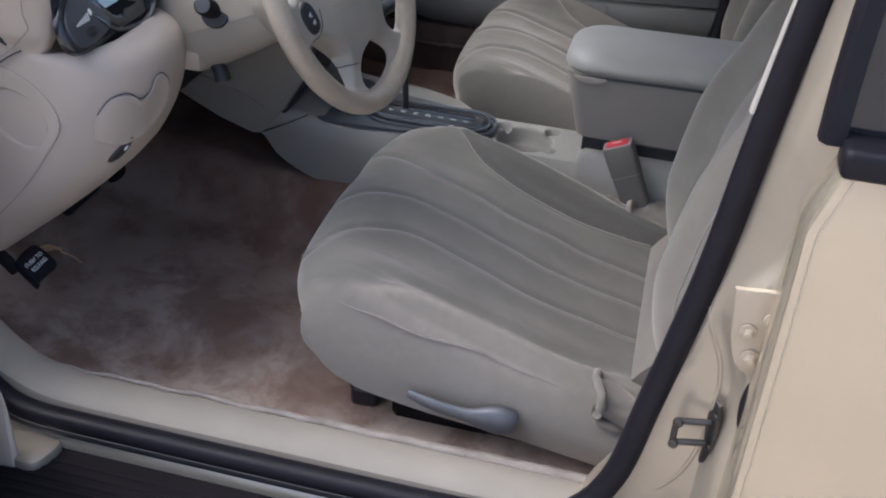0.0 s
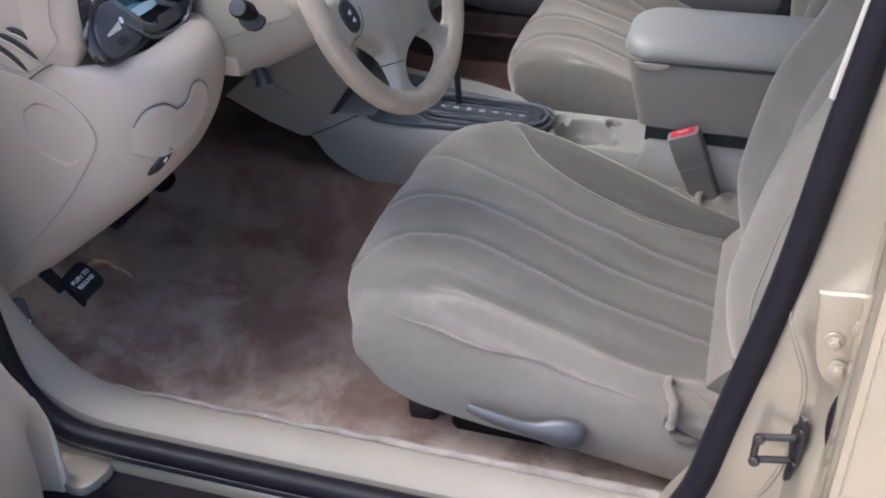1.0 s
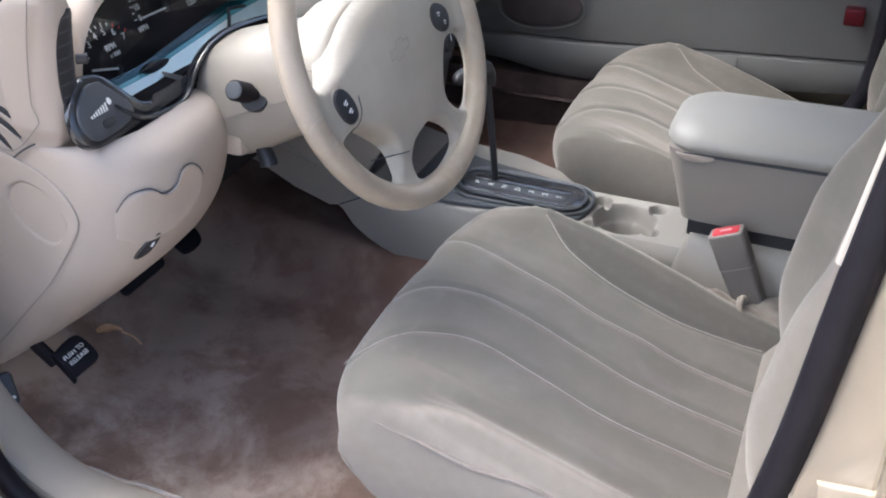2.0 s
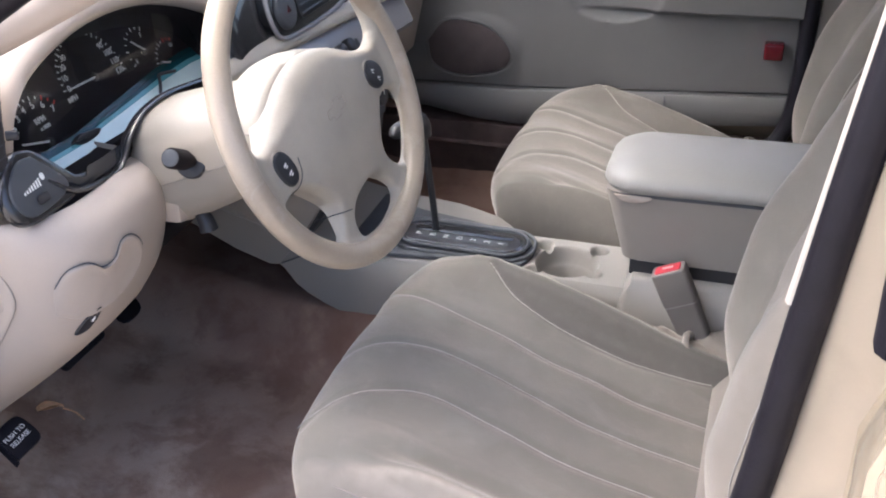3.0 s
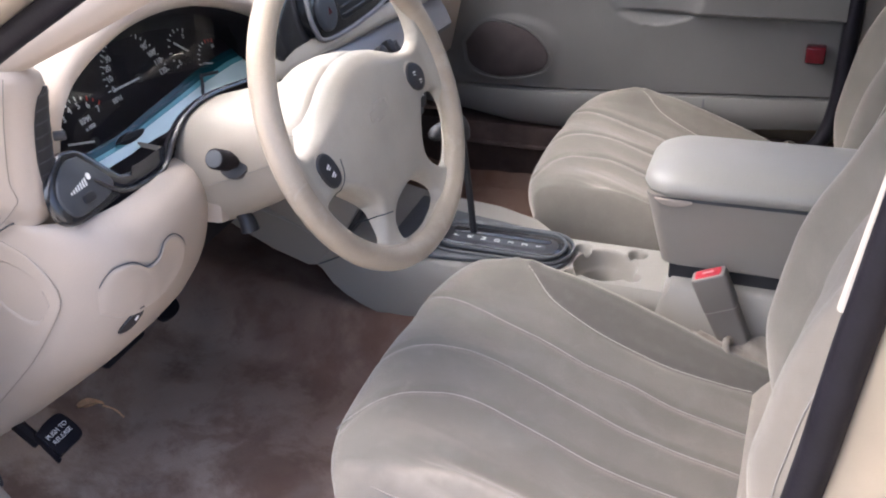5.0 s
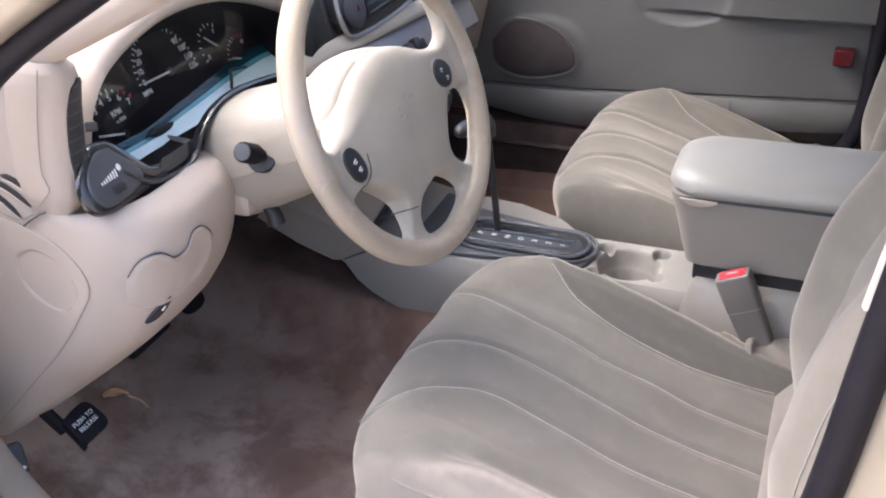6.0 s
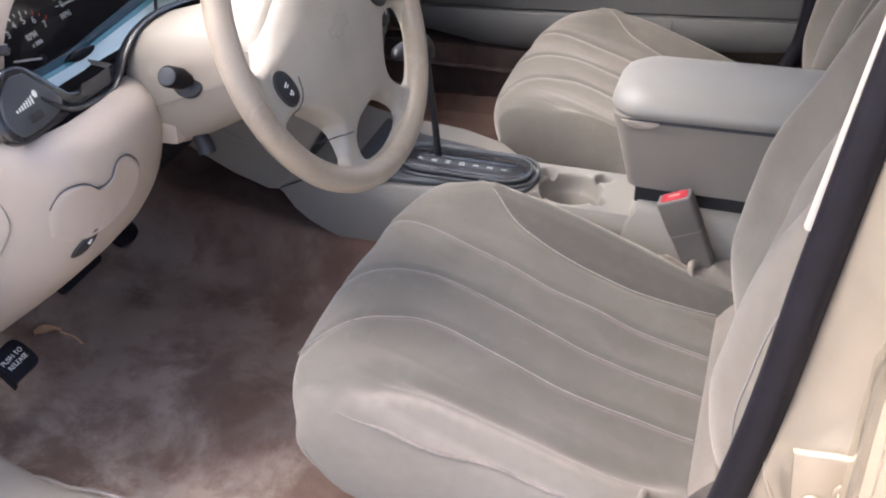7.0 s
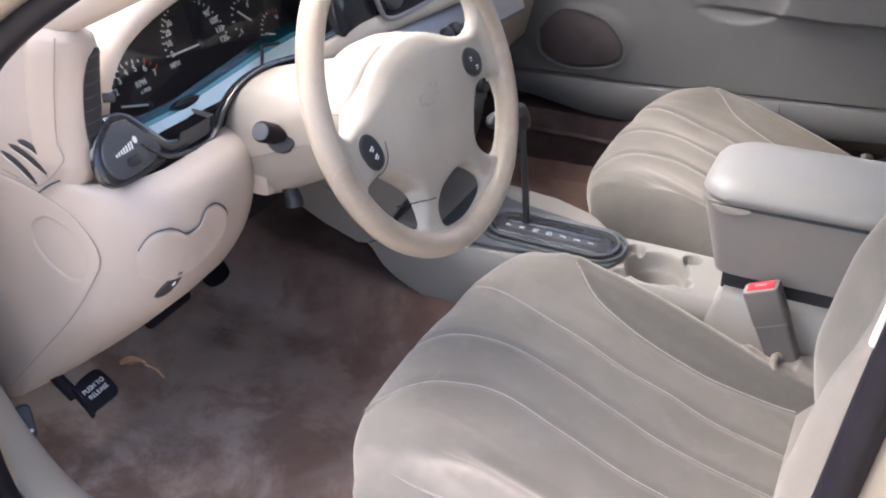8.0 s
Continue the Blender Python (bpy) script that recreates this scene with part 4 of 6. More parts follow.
part("hem", sweep(hem, oval(0.0030, 0.0024, 8), (0, 1, 0), sizes=[1 + 0.25 * math.sin(1.3 * k) for k in range(40)]), VELOUR_SIDE, cover, sharp=80)

# ---- dashboard ----
dash = thing("dashboard", (-0.3, 0.8, 0.5), "beige plastic dashboard with dark instrument trim", "dashboard")
# knee panel: one profile carried across, drawn back at both ends
PROFILE = [(-0.128, 0.868), (-0.104, 0.861), (-0.088, 0.842), (-0.083, 0.815), (-0.089, 0.775), (-0.103, 0.735), (-0.123, 0.698), (-0.153, 0.660), (-0.230, 0.592), (-0.322, 0.519), (-0.38, 0.483), (-0.42, 0.475)]
prof = [(p.x, p.z) for p in spline([(x, 0, z) for x, z in PROFILE], 40)]
rings = []
for y, back, shrink in ((0.1655, 0.110, 0.0), (0.167, 0.085, 0.0), (0.173, 0.062, 0.0), (0.186, 0.040, 0.0), (0.20, 0.022, 0.0), (0.22, 0.009, 0.0), (0.25, 0.001, 0.0), (0.30, 0.0, 0.0), (0.355, 0.004, 0.0), (0.385, 0.012, 0.0), (0.405, 0.028, 0.0), (0.418, 0.055, 0.0), (0.422, 0.09, 0.0)):
    ring = []
    for x, z in prof:
        f = 1.0 if z > 0.58 else max(0.0, (z - 0.47) / 0.11)
        ring.append(Vector((x - back * f, y, z)))
    ring += [Vector((-0.46, y, 0.52)), Vector((-0.46, y, 0.80)), Vector((min(-0.158, -0.145 - back), y, 0.845))]
    rings.append(ring)
knee = part("knee_panel", loft(rings), BEIGE, dash, sharp=50)
# pull handle: a double-lobed piece that follows the panel, with a shadow gap above
KNEE_BACK = [(0.168, 0.110), (0.170, 0.085), (0.176, 0.062), (0.186, 0.040), (0.20, 0.022), (0.22, 0.009), (0.25, 0.001), (0.30, 0.0), (0.355, 0.004), (0.385, 0.012)]


def knee_x(y, z):
    return lerp_table(-z, [(-c, a) for a, c in prof]) - lerp_table(y, KNEE_BACK)


PULL = smooth_outline([(0.186, 0.744), (0.184, 0.784), (0.194, 0.808), (0.212, 0.810), (0.229, 0.796), (0.246, 0.799), (0.262, 0.816), (0.284, 0.814), (0.303, 0.792), (0.304, 0.764), (0.280, 0.740), (0.240, 0.730), (0.206, 0.731)], 72)
mid_y, mid_z = 0.246, 0.767
rings = []
for k, h in ((1.0, -0.004), (1.0, 0.0020), (0.985, 0.0040), (0.95, 0.0050), (0.88, 0.0042), (0.75, 0.0022), (0.5, 0.0008), (0.2, 0.0005)):
    rings.append([Vector((knee_x(mid_y + (y - mid_y) * k, mid_z + (z - mid_z) * k) + h, mid_y + (y - mid_y) * k, mid_z + (z - mid_z) * k)) for y, z in PULL])
part("pull_handle", loft(rings), BEIGE, knee, sharp=60)
top = [p for p in PULL if p[1] > 0.782]
top.sort(key=lambda p: p[0])
part("pull_gap", sweep([Vector((knee_x(y, z) + 0.003, y, z + 0.0016)) for y, z in top], oval(0.0009, 0.0010, 6), (1, 0, 0)), CHARCOAL, knee)
def on_knee(outline, at, heights):
    """A patch that follows the knee panel: scaled outlines at heights above it."""
    rings = []
    for k, h in heights:
        rings.append([Vector((knee_x(at[0] + u * k, at[1] + v * k) + h, at[0] + u * k, at[1] + v * k)) for u, v in outline])
    return loft(rings)


slot_shape = [(0.5 * a + 0.85 * b, 0.85 * a - 0.5 * b) for a, b in [(0.021 * math.cos(q), 0.0085 * math.sin(q)) for q in [2 * math.pi * k / 32 for k in range(32)]]]
part("lever_hole", on_knee(slot_shape, (0.219, 0.719), ((1.0, -0.006), (1.0, 0.0030), (0.94, 0.0040), (0.85, 0.0036), (0.3, 0.0036))), BLACK, knee)
part("lever_mark", on_knee([(u * 0.11, v * 0.20) for u, v in slot_shape], (0.221, 0.722), ((1.0, 0.002), (1.0, 0.0052), (0.4, 0.0056))), INK, knee)

# end panel with fuse cover
END = [(-0.225, 1.040), (-0.205, 1.005), (-0.200, 0.93), (-0.212, 0.88), (-0.232, 0.858), (-0.248, 0.840), (-0.225, 0.815), (-0.21, 0.79), (-0.206, 0.772), (-0.22, 0.740), (-0.27, 0.683), (-0.30, 0.635), (-0.40, 0.53), (-0.45, 0.48), (-0.62, 0.462), (-0.62, 1.03)]
MY = Matrix.Translation((0, 0.186, 0)) @ Matrix(((1, 0, 0), (0, 0, -1), (0, 1, 0))).to_4x4()
part("end_panel", slab(END, MY, 0.02, 0.006, seg=3), BEIGE, dash)
COVER = [(-0.40, 0.868), (-0.33, 0.862), (-0.262, 0.849), (-0.212, 0.829), (-0.184, 0.801), (-0.175, 0.772), (-0.189, 0.742), (-0.244, 0.667), (-0.31, 0.596), (-0.380, 0.522), (-0.398, 0.503), (-0.44, 0.50), (-0.50, 0.56), (-0.52, 0.70), (-0.48, 0.83)]
co = smooth_outline(COVER, 80)


def recess(x, z):
    """Finger scoop: deepest towards its upper edge."""
    a = (x + 0.238) * 0.62 + (z - 0.772) * 0.785
    b = (x + 0.238) * 0.785 - (z - 0.772) * 0.62
    r = math.sqrt((a / 0.038) ** 2 + (b / 0.044) ** 2)
    return 0.050 * min(1.0, 6 * (1 - r)) ** 0.6 * lerp_table(a, [(-0.038, 0.0), (0.036, 1.0)]) if r < 1 else 0.0


bm = bmesh.new()
rings = [[Vector((x, 0.172, z)) for x, z in co], [Vector((x, 0.1648, z)) for x, z in co]]
fx, fz = -0.236, 0.772
for k in range(1, 57):
    s = (1 - k / 57) ** 1.3
    ring = []
    for x, z in co:
        px, pz = fx + (x - fx) * s, fz + (z - fz) * s
        edge = 0.002 * min(1.0, k / 2.0)
        ring.append(Vector((px, 0.1648 - 0.4 * edge + recess(px, pz), pz)))
    rings.append(ring)
loft(rings, bm)
part("fuse_cover", bm, BEIGE, dash, sharp=70)
gap = [Vector((x, 0.1655, z)) for x, z in co] + [Vector((co[0][0], 0.1655, co[0][1]))]
part("cover_gap", sweep(gap, oval(0.0008, 0.0009, 6), (0, 1, 0)), BEIGE_GREY, dash)
# side demister slots
for x0, z0, x1, z1 in ((-0.303, 0.893, -0.254, 0.858), (-0.287, 0.905, -0.234, 0.876), (-0.270, 0.913, -0.234, 0.897)):
    a, b = Vector((x0, 0.1650, z0)), Vector((x1, 0.1650, z1))
    pts = [a.lerp(b, q / 15) + Vector((0, 0, 0.004 * math.sin(math.pi * q / 15))) for q in range(16)]
    taper = [min(1.0, 0.25 + 0.22 * q, 0.25 + 0.22 * (15 - q)) for q in range(16)]
    part("demister_slot", sweep(pts, oval(0.0016, 0.0046, 10), (0, 1, 0), sizes=taper), BLACK, dash)
    down = Vector((0, -0.0004, -0.0052))
    part("demister_fin", sweep([p + down for p in pts], oval(0.0022, 0.0020, 10), (0, 1, 0), sizes=taper), BEIGE, dash)
SEAM = [(-0.170, 0.1592, 1.056), (-0.180, 0.1592, 1.02), (-0.189, 0.1592, 0.985), (-0.199, 0.1592, 0.93), (-0.195, 0.1592, 0.914), (-0.199, 0.1600, 0.900), (-0.252, 0.1635, 0.857), (-0.307, 0.1640, 0.868)]
part("seam_line", tube(SEAM, 0.0006, 60, 6, side=(0, 1, 0)), BEIGE_GREY, dash)

# dark line for the fold under the pod and the shadow in it
part("pod_crease", tube([(-0.252, 0.1632, 0.848), (-0.240, 0.1630, 0.857), (-0.226, 0.1630, 0.866), (-0.214, 0.1640, 0.872)], 0.0013, 24, 6, side=(0, 1, 0)), CHARCOAL, dash)

# side vent pod
rings = []
for i in range(44):
    z = 0.868 + 0.192 * i / 43
    g = interp(i / 43, [(0.0, 0.72), (0.15, 0.95), (0.6, 1.0), (0.86, 0.98), (0.94, 0.90), (1.0, 0.66)])
    lean = lerp_table(z, [(0.86, -0.221), (0.93, -0.212), (1.0, -0.201), (1.06, -0.188)])
    rings.append([Vector((lean + 0.046 * g * u, 0.186 + 0.026 * g * v, z)) for u, v in oval(1, 1, 26, 2.8)])
pod = part("vent_pod", loft(rings), BEIGE, dash, sharp=60)


def pod_point(z, deg, out):
    """A point on the pod's side at a height and a bearing from the rear, so far proud of it."""
    c, q = math.cos(radians(deg)), math.sin(radians(deg))
    lean = lerp_table(z, [(0.86, -0.221), (0.93, -0.212), (1.0, -0.201), (1.06, -0.188)])
    return Vector((lean + (0.046 + out) * abs(c) ** (2 / 2.8), 0.186 + math.copysign((0.026 + out) * abs(q) ** (2 / 2.8), q), z))


rings = []
for i in range(17):
    t = -1 + 2 * i / 16
    z, span = 0.972 + 0.066 * t, 34 * math.sqrt(max(0.01, 1 - t * t))
    rings.append([pod_point(z, 12 + span * v, 0.0015) for v in (-1, -0.6, -0.2, 0.2, 0.6, 1)] + [pod_point(z, 12 + span * v, -0.008) for v in (1, -1)])
part("louvre_frame", loft(rings), BLACK, pod)
for i in range(8):
    z = 0.916 + 0.016 * i
    span = 31 * math.sqrt(max(0.05, 1 - ((z - 0.972) / 0.066) ** 2))
    bm = loft([[pod_point(z, 12 + span * v, 0.0005), pod_point(z + 0.001, 12 + span * v, 0.0020), pod_point(z + 0.003, 12 + span * v, 0.0020), pod_point(z + 0.003, 12 + span * v, 0.0005)] for v in (-1, -0.5, 0, 0.5, 1)])
    part("slat", bm, CHARCOAL, pod)
part("vent_wheel", slab(oval(0.0042, 0.006, 16), plane((-0.162, 0.205, 0.972), (0.85, 0.5, 0)), 0.014, 0.003), BLACK, pod)

# dark trim round the instruments
n20 = Vector((math.cos(radians(22)), 0, math.sin(radians(22))))
MD = plane((-0.143, 0.205, 0.895), n20)
TRIM = [(0.008, 0.058), (-0.018, 0.045), (-0.036, 0.020), (-0.040, -0.004), (-0.030, -0.020), (-0.008, -0.027), (0.05, -0.027), (0.115, -0.026), (0.17, -0.025), (0.20, -0.015), (0.17, -0.010), (0.115, -0.010), (0.082, -0.004), (0.068, 0.010), (0.050, 0.034), (0.032, 0.052)]
trim = part("instrument_trim", slab(smooth_outline(TRIM, 70), MD @ pose(0, 0, -0.014), 0.013, 0.006, seg=3), GLOSS_BLACK, dash, "glossy dark instrument surround")
DIM = [(0.026, 0.044), (0.046, 0.018), (0.058, -0.004), (0.040, -0.016), (-0.012, -0.018), (-0.028, -0.006), (-0.031, 0.014), (-0.020, 0.032), (0.004, 0.046)]
part("dimmer_panel", slab(smooth_outline(DIM, 50), MD @ pose(0, 0, -0.003), 0.0055, 0.003), CHARCOAL, trim, "charcoal dimmer switch panel")
MQ = MD @ pose(0.012, 0.008, 0.0026)
for k in range(7):
    part("dimmer_mark", slab(rounded(0.0022, 0.0035 + 0.0011 * k, 0.0004, 1), MQ @ pose(-0.024 + 0.0046 * k, 0.003 + 0.0005 * k, 0, 0, 0, -8), 0.0006), INK, trim)
part("lamp_mark", slab(oval(0.0035, 0.0045, 12), MQ @ pose(0.0115, 0.010, 0), 0.0006), INK, trim)
bm = slab(rounded(0.021, 0.012, 0.005), MQ @ pose(-0.003, -0.012, -0.001), 0.004, 0.002)
part("dimmer_wheel", bm, BLACK, trim)

# instrument cluster
nc = Vector((math.cos(radians(25)), 0, math.sin(radians(25))))
MC = plane((-0.266, 0.507, 0.930), nc)
FACE = [(-0.235, -0.075), (-0.235, -0.02), (-0.19, 0.028), (-0.12, 0.055), (0.0, 0.066), (0.13, 0.055), (0.20, 0.02), (0.235, -0.04), (0.23, -0.085), (0.0, -0.09)]
cluster = part("gauge_face", slab(smooth_outline(FACE, 60), MC @ pose(0, 0, -0.012), 0.012), GAUGE, dash, "dark instrument cluster with white numerals")
TOP = MC @ pose(0, 0, 0.0004)


def dial(cx, cy, r, a0, a1, ticks, words, size, needle, nlen, red=None):
    """Ticks, numerals and needle of one gauge; angles in degrees, anticlockwise from the right."""
    for k in range(ticks + 1):
        a = radians(a0 + (a1 - a0) * k / ticks)
        long = 0.0065 if k % 2 == 0 else 0.004
        c = Vector((cx + r * math.cos(a), cy + r * math.sin(a), 0))
        mat = RED_INK if red and k >= red else INK
        part("tick", slab(rounded(long, 0.0018, 0.0003, 1), TOP @ Matrix.Translation(c) @ pose(0, 0, 0, 0, 0, math.degrees(a)), 0.0006), mat, cluster)
    n = len(words)
    for k, word in enumerate(words):
        a = radians(a0 + (a1 - a0) * k / (n - 1))
        if word:
            letters(word, TOP @ pose(cx + (r - 0.0098) * math.cos(a), cy + (r - 0.0098) * math.sin(a), 0), size * 1.12, INK, dash, "numeral", bold=0.0001)
    a = radians(needle)
    mid = Vector((cx + nlen / 2 * math.cos(a), cy + nlen / 2 * math.sin(a), 0.004))
    part("needle", slab(rounded(nlen, 0.0028, 0.0008, 2), TOP @ Matrix.Translation(mid) @ pose(0, 0, 0, 0, 0, needle), 0.001), INK, cluster)
    part("needle_hub", slab(oval(0.006, 0.006, 16), TOP @ pose(cx, cy, 0), 0.005, 0.002), BLACK, cluster)


dial(-0.1405, -0.047, 0.0615, 140, 42, 10, ["2", "3", "4", "5", "6", "7"], 0.0115, 163, 0.050, red=8)
dial(0.0, -0.004, 0.066, 177, -9, 24, ["0", "10", "20", "30", "", "", "", "", "", "90", "100", "110", "120"], 0.011, 178, 0.064)
dial(0.125, -0.006, 0.036, 200, 60, 8, ["E", "", "", "F"], 0.009, 135, 0.03)
dial(0.179, -0.047, 0.041, 160, 66, 8, ["C", "", "H"], 0.008, 158, 0.034, red=6)
letters("RPM", TOP @ pose(-0.134, -0.017, 0), 0.011, INK, dash, "lettering", bold=0.00025)
letters("x 1000", TOP @ pose(-0.132, -0.028, 0), 0.007, INK, dash, "lettering", bold=0.00025)
letters("MPH", TOP @ pose(-0.060, -0.015, 0), 0.010, INK, dash, "lettering", bold=0.00025)
# hood over the instruments and dark inner shroud
BROW = [(-0.186, 0.226, 0.935), (-0.180, 0.234, 0.975), (-0.177, 0.256, 1.006), (-0.183, 0.292, 1.022), (-0.196, 0.36, 1.033), (-0.212, 0.45, 1.036), (-0.22, 0.55, 1.028), (-0.215, 0.65, 1.005), (-0.195, 0.73, 0.968), (-0.165, 0.765, 0.93), (-0.14, 0.775, 0.90)]
brow = spline(BROW, 60)
rings = []
for p in brow:
    rings.append([p + Vector((0.0, 0, -0.010)), p + Vector((0.007, 0, 0.0)), p + Vector((0.003, 0, 0.012)), p + Vector((-0.010, 0, 0.020)), p + Vector((-0.04, 0, 0.024)), Vector((-0.31, p.y, 1.052 - 0.25 * max(0.0, p.y - 0.6))),
                  Vector((-0.31, p.y, 0.99)), p + Vector((-0.020, 0, -0.012))])
hood = part("instrument_hood", loft(rings), BEIGE, dash, sharp=60)
ARCH = [(0.235, 0.904), (0.27, 0.876), (0.34, 0.866), (0.365, 0.874), (0.384, 0.897), (0.42, 0.916), (0.48, 0.922), (0.56, 0.912), (0.66, 0.893), (0.76, 0.872)]
low = spline([(-0.148 if y < 0.26 else -0.133, y, z) for y, z in ARCH], 40)
outer = [p + Vector((-0.006, 0, -0.012)) for p in brow] + low[::-1]
inner = []
for p in outer:
    q = MC.inverted() @ p
    deep = max(-0.082, min(0.06, q.y * 0.85))
    inner.append(p + Vector((-0.012, 0, -0.055)) if len(inner) >= len(brow) else MC @ Vector((max(-0.232, min(0.228, q.x * 0.92)), deep, -0.002)))
behind = [Vector((-0.03 if k < len(brow) else -0.010, 0, 0)) for k in range(len(outer))]
part("cluster_shroud", loft([outer, [a.lerp(b, 0.5) for a, b in zip(outer, inner)], inner, [p + d for p, d in zip(inner, behind)], [p + d for p, d in zip(outer, behind)], outer], caps=False), SHADE_BLACK, dash)
part("arch_lip", sweep([p + Vector((0.0, 0, 0.0)) for p in low], oval(0.005, 0.0035, 8), (1, 0, 0)), GLOSS_BLACK, dash)
# clear lens over the dials, a curved teal foot with painted sky reflection, and a dark shelf before that
lens_outline = smooth_outline([(-0.225, -0.050), (-0.225, -0.01), (-0.18, 0.036), (-0.11, 0.062), (0.0, 0.072), (0.12, 0.062), (0.19, 0.03), (0.225, -0.02), (0.22, -0.036), (0.12, -0.038), (0.0, -0.050), (-0.1, -0.056)], 70)
lens = part("cluster_lens", slab([(a, b + 0.012) for a, b in lens_outline], plane((-0.236, 0.507, 0.926), Vector((1.0, 0, 0.12))), 0.0016), LENS_PLASTIC, dash, "clear glossy instrument lens")
lens.visible_shadow = False
FOOT_LINE = [(-0.225, -0.046), (-0.175, -0.053), (-0.10, -0.056), (-0.034, -0.050), (0.038, -0.044), (0.116, -0.037), (0.198, -0.034), (0.232, -0.036)]
foot_rings, shelf = [], []
for k in range(41):
    u = -0.215 + 0.445 * k / 40
    v = lerp_table(u, FOOT_LINE)
    wide = lerp_table(u, [(-0.22, 1.0), (-0.05, 0.9), (0.10, 1.15), (0.23, 1.35)])
    far = interp(u, [(-0.085, 0.05), (-0.045, 1.0)])
    col = [MC @ Vector((u, v - a * wide, 0.003 + b * wide)) for a, b in ((0.0, 0.0), (0.006, 0.0026), (0.012, 0.0054), (0.018, 0.0085), (0.024, 0.0118), (0.030, 0.0153), (0.030 + 0.013 * far, 0.0153 + 0.006 * far), (0.030 + 0.027 * far, 0.0153 + 0.012 * far))]
    foot_rings.append(col)
    a = col[-1] + Vector((0, 0, -0.0005))
    b = Vector((-0.140, a.y, min(a.z - 0.002, lerp_table(a.y, ARCH) - 0.004)))
    shelf.append([a, a.lerp(b, 0.5), b, b + Vector((0, 0, -0.010)), a + Vector((0, 0, -0.010))])
for name, mat, a, b in (("foot_edge", TEAL_DEEP, 0, 2), ("foot_middle", TEAL_MID, 2, 3), ("lens_foot", TEAL_REFLECTION, 3, 7)):
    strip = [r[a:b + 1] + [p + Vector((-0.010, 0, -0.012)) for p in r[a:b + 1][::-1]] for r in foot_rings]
    part(name, loft(strip), mat, dash, "glossy teal strip below the dials with painted sky reflection", sharp=60)
part("shelf", loft(shelf), SHADE_BLACK, dash)
stem = [MC @ Vector(p) for p in ((0.082, -0.070, 0.024), (0.086, -0.056, 0.030), (0.092, -0.046, 0.030), (0.098, -0.046, 0.030), (0.132, -0.053, 0.030))]
part("trip_stem", tube(stem, 0.0026, 24, 8, side=(1, 0, 0)), BLACK, dash, "thin black trip reset stem")
part("trip_button", slab(smooth_outline([(-0.030, 0.002), (-0.010, 0.007), (0.014, 0.004), (0.030, 0.0), (0.018, -0.007), (-0.012, -0.007)], 24), MC @ pose(-0.085, -0.066, 0.004), 0.010, 0.003), BLACK, dash)

# dash top and upper body
bm = grid_solid(lambda x, y: Vector((x, y, lerp_table(x, [(-0.85, 0.985), (-0.45, 1.035), (-0.25, 1.045), (-0.2, 1.040), (-0.15, 1.02)]) - 0.05 * max(0.0, (y - 0.9) / 0.7) - 0.03 * max(0, (y - 1.4) / 0.2))), 24, 30, -0.85, -0.30, 0.19, 1.60, (0, 0, -0.03))
part("dash_top", bm, BEIGE, dash)
part("dash_edge", tube([(-0.205, 0.182, 1.040), (-0.25, 0.176, 1.048), (-0.30, 0.170, 1.052), (-0.45, 0.165, 1.04), (-0.70, 0.16, 1.01)], 0.016, 30, 12, side=(0, 0, 1)), BEIGE, dash)
RIGHT = [(-0.21, 1.03), (-0.165, 1.005), (-0.14, 0.965), (-0.128, 0.915), (-0.118, 0.905), (-0.108, 0.897), (-0.108, 0.880), (-0.118, 0.872), (-0.135, 0.80), (-0.16, 0.70), (-0.24, 0.62), (-0.40, 0.56), (-0.60, 0.56), (-0.60, 1.0)]
bm = loft([[Vector((x, y, z - 0.06 * max(0.0, (y - 0.9) / 0.7))) for x, z in RIGHT] for y in (0.775, 0.9, 1.05, 1.2, 1.4, 1.56, 1.60)])
part("passenger_panel", bm, BEIGE, dash)
# panel round the column, coloured black for the shade under the dashboard
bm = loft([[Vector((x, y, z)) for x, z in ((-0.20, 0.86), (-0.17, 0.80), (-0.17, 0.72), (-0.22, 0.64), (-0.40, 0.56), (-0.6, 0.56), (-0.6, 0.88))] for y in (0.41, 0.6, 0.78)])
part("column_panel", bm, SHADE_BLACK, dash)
# centre stack down to the console
STACK = [(-0.135, 0.965), (-0.118, 0.90), (-0.06, 0.80), (-0.035, 0.72), (-0.05, 0.62), (-0.10, 0.54), (-0.15, 0.482), (-0.22, 0.505), (-0.30, 0.545), (-0.50, 0.60), (-0.50, 0.96)]
bm = loft([[Vector((x - b, y, z)) for x, z in STACK] for y, b in ((0.772, 0.02), (0.776, 0.006), (0.79, 0.0), (1.0, 0.0), (1.03, 0.006), (1.035, 0.02))])
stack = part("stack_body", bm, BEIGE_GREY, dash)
part("stack_joint", tube([(-0.146, 0.7705, 0.488), (-0.10, 0.7705, 0.512), (-0.052, 0.7715, 0.540)], 0.0014, 16, 6, side=(0, 1, 0)), CHARCOAL, dash)
MS = plane((-0.118, 0.905, 0.945), Vector((0.96, 0, 0.22)))
part("vent_surround", slab(smooth_outline([(-0.135, 0.05), (0.12, 0.05), (0.135, 0.0), (0.12, -0.042), (-0.10, -0.042), (-0.14, -0.01)], 40), MS @ pose(0, 0, -0.004), 0.014, 0.005), GLOSS_BLACK, stack, "glossy dark vent surround")
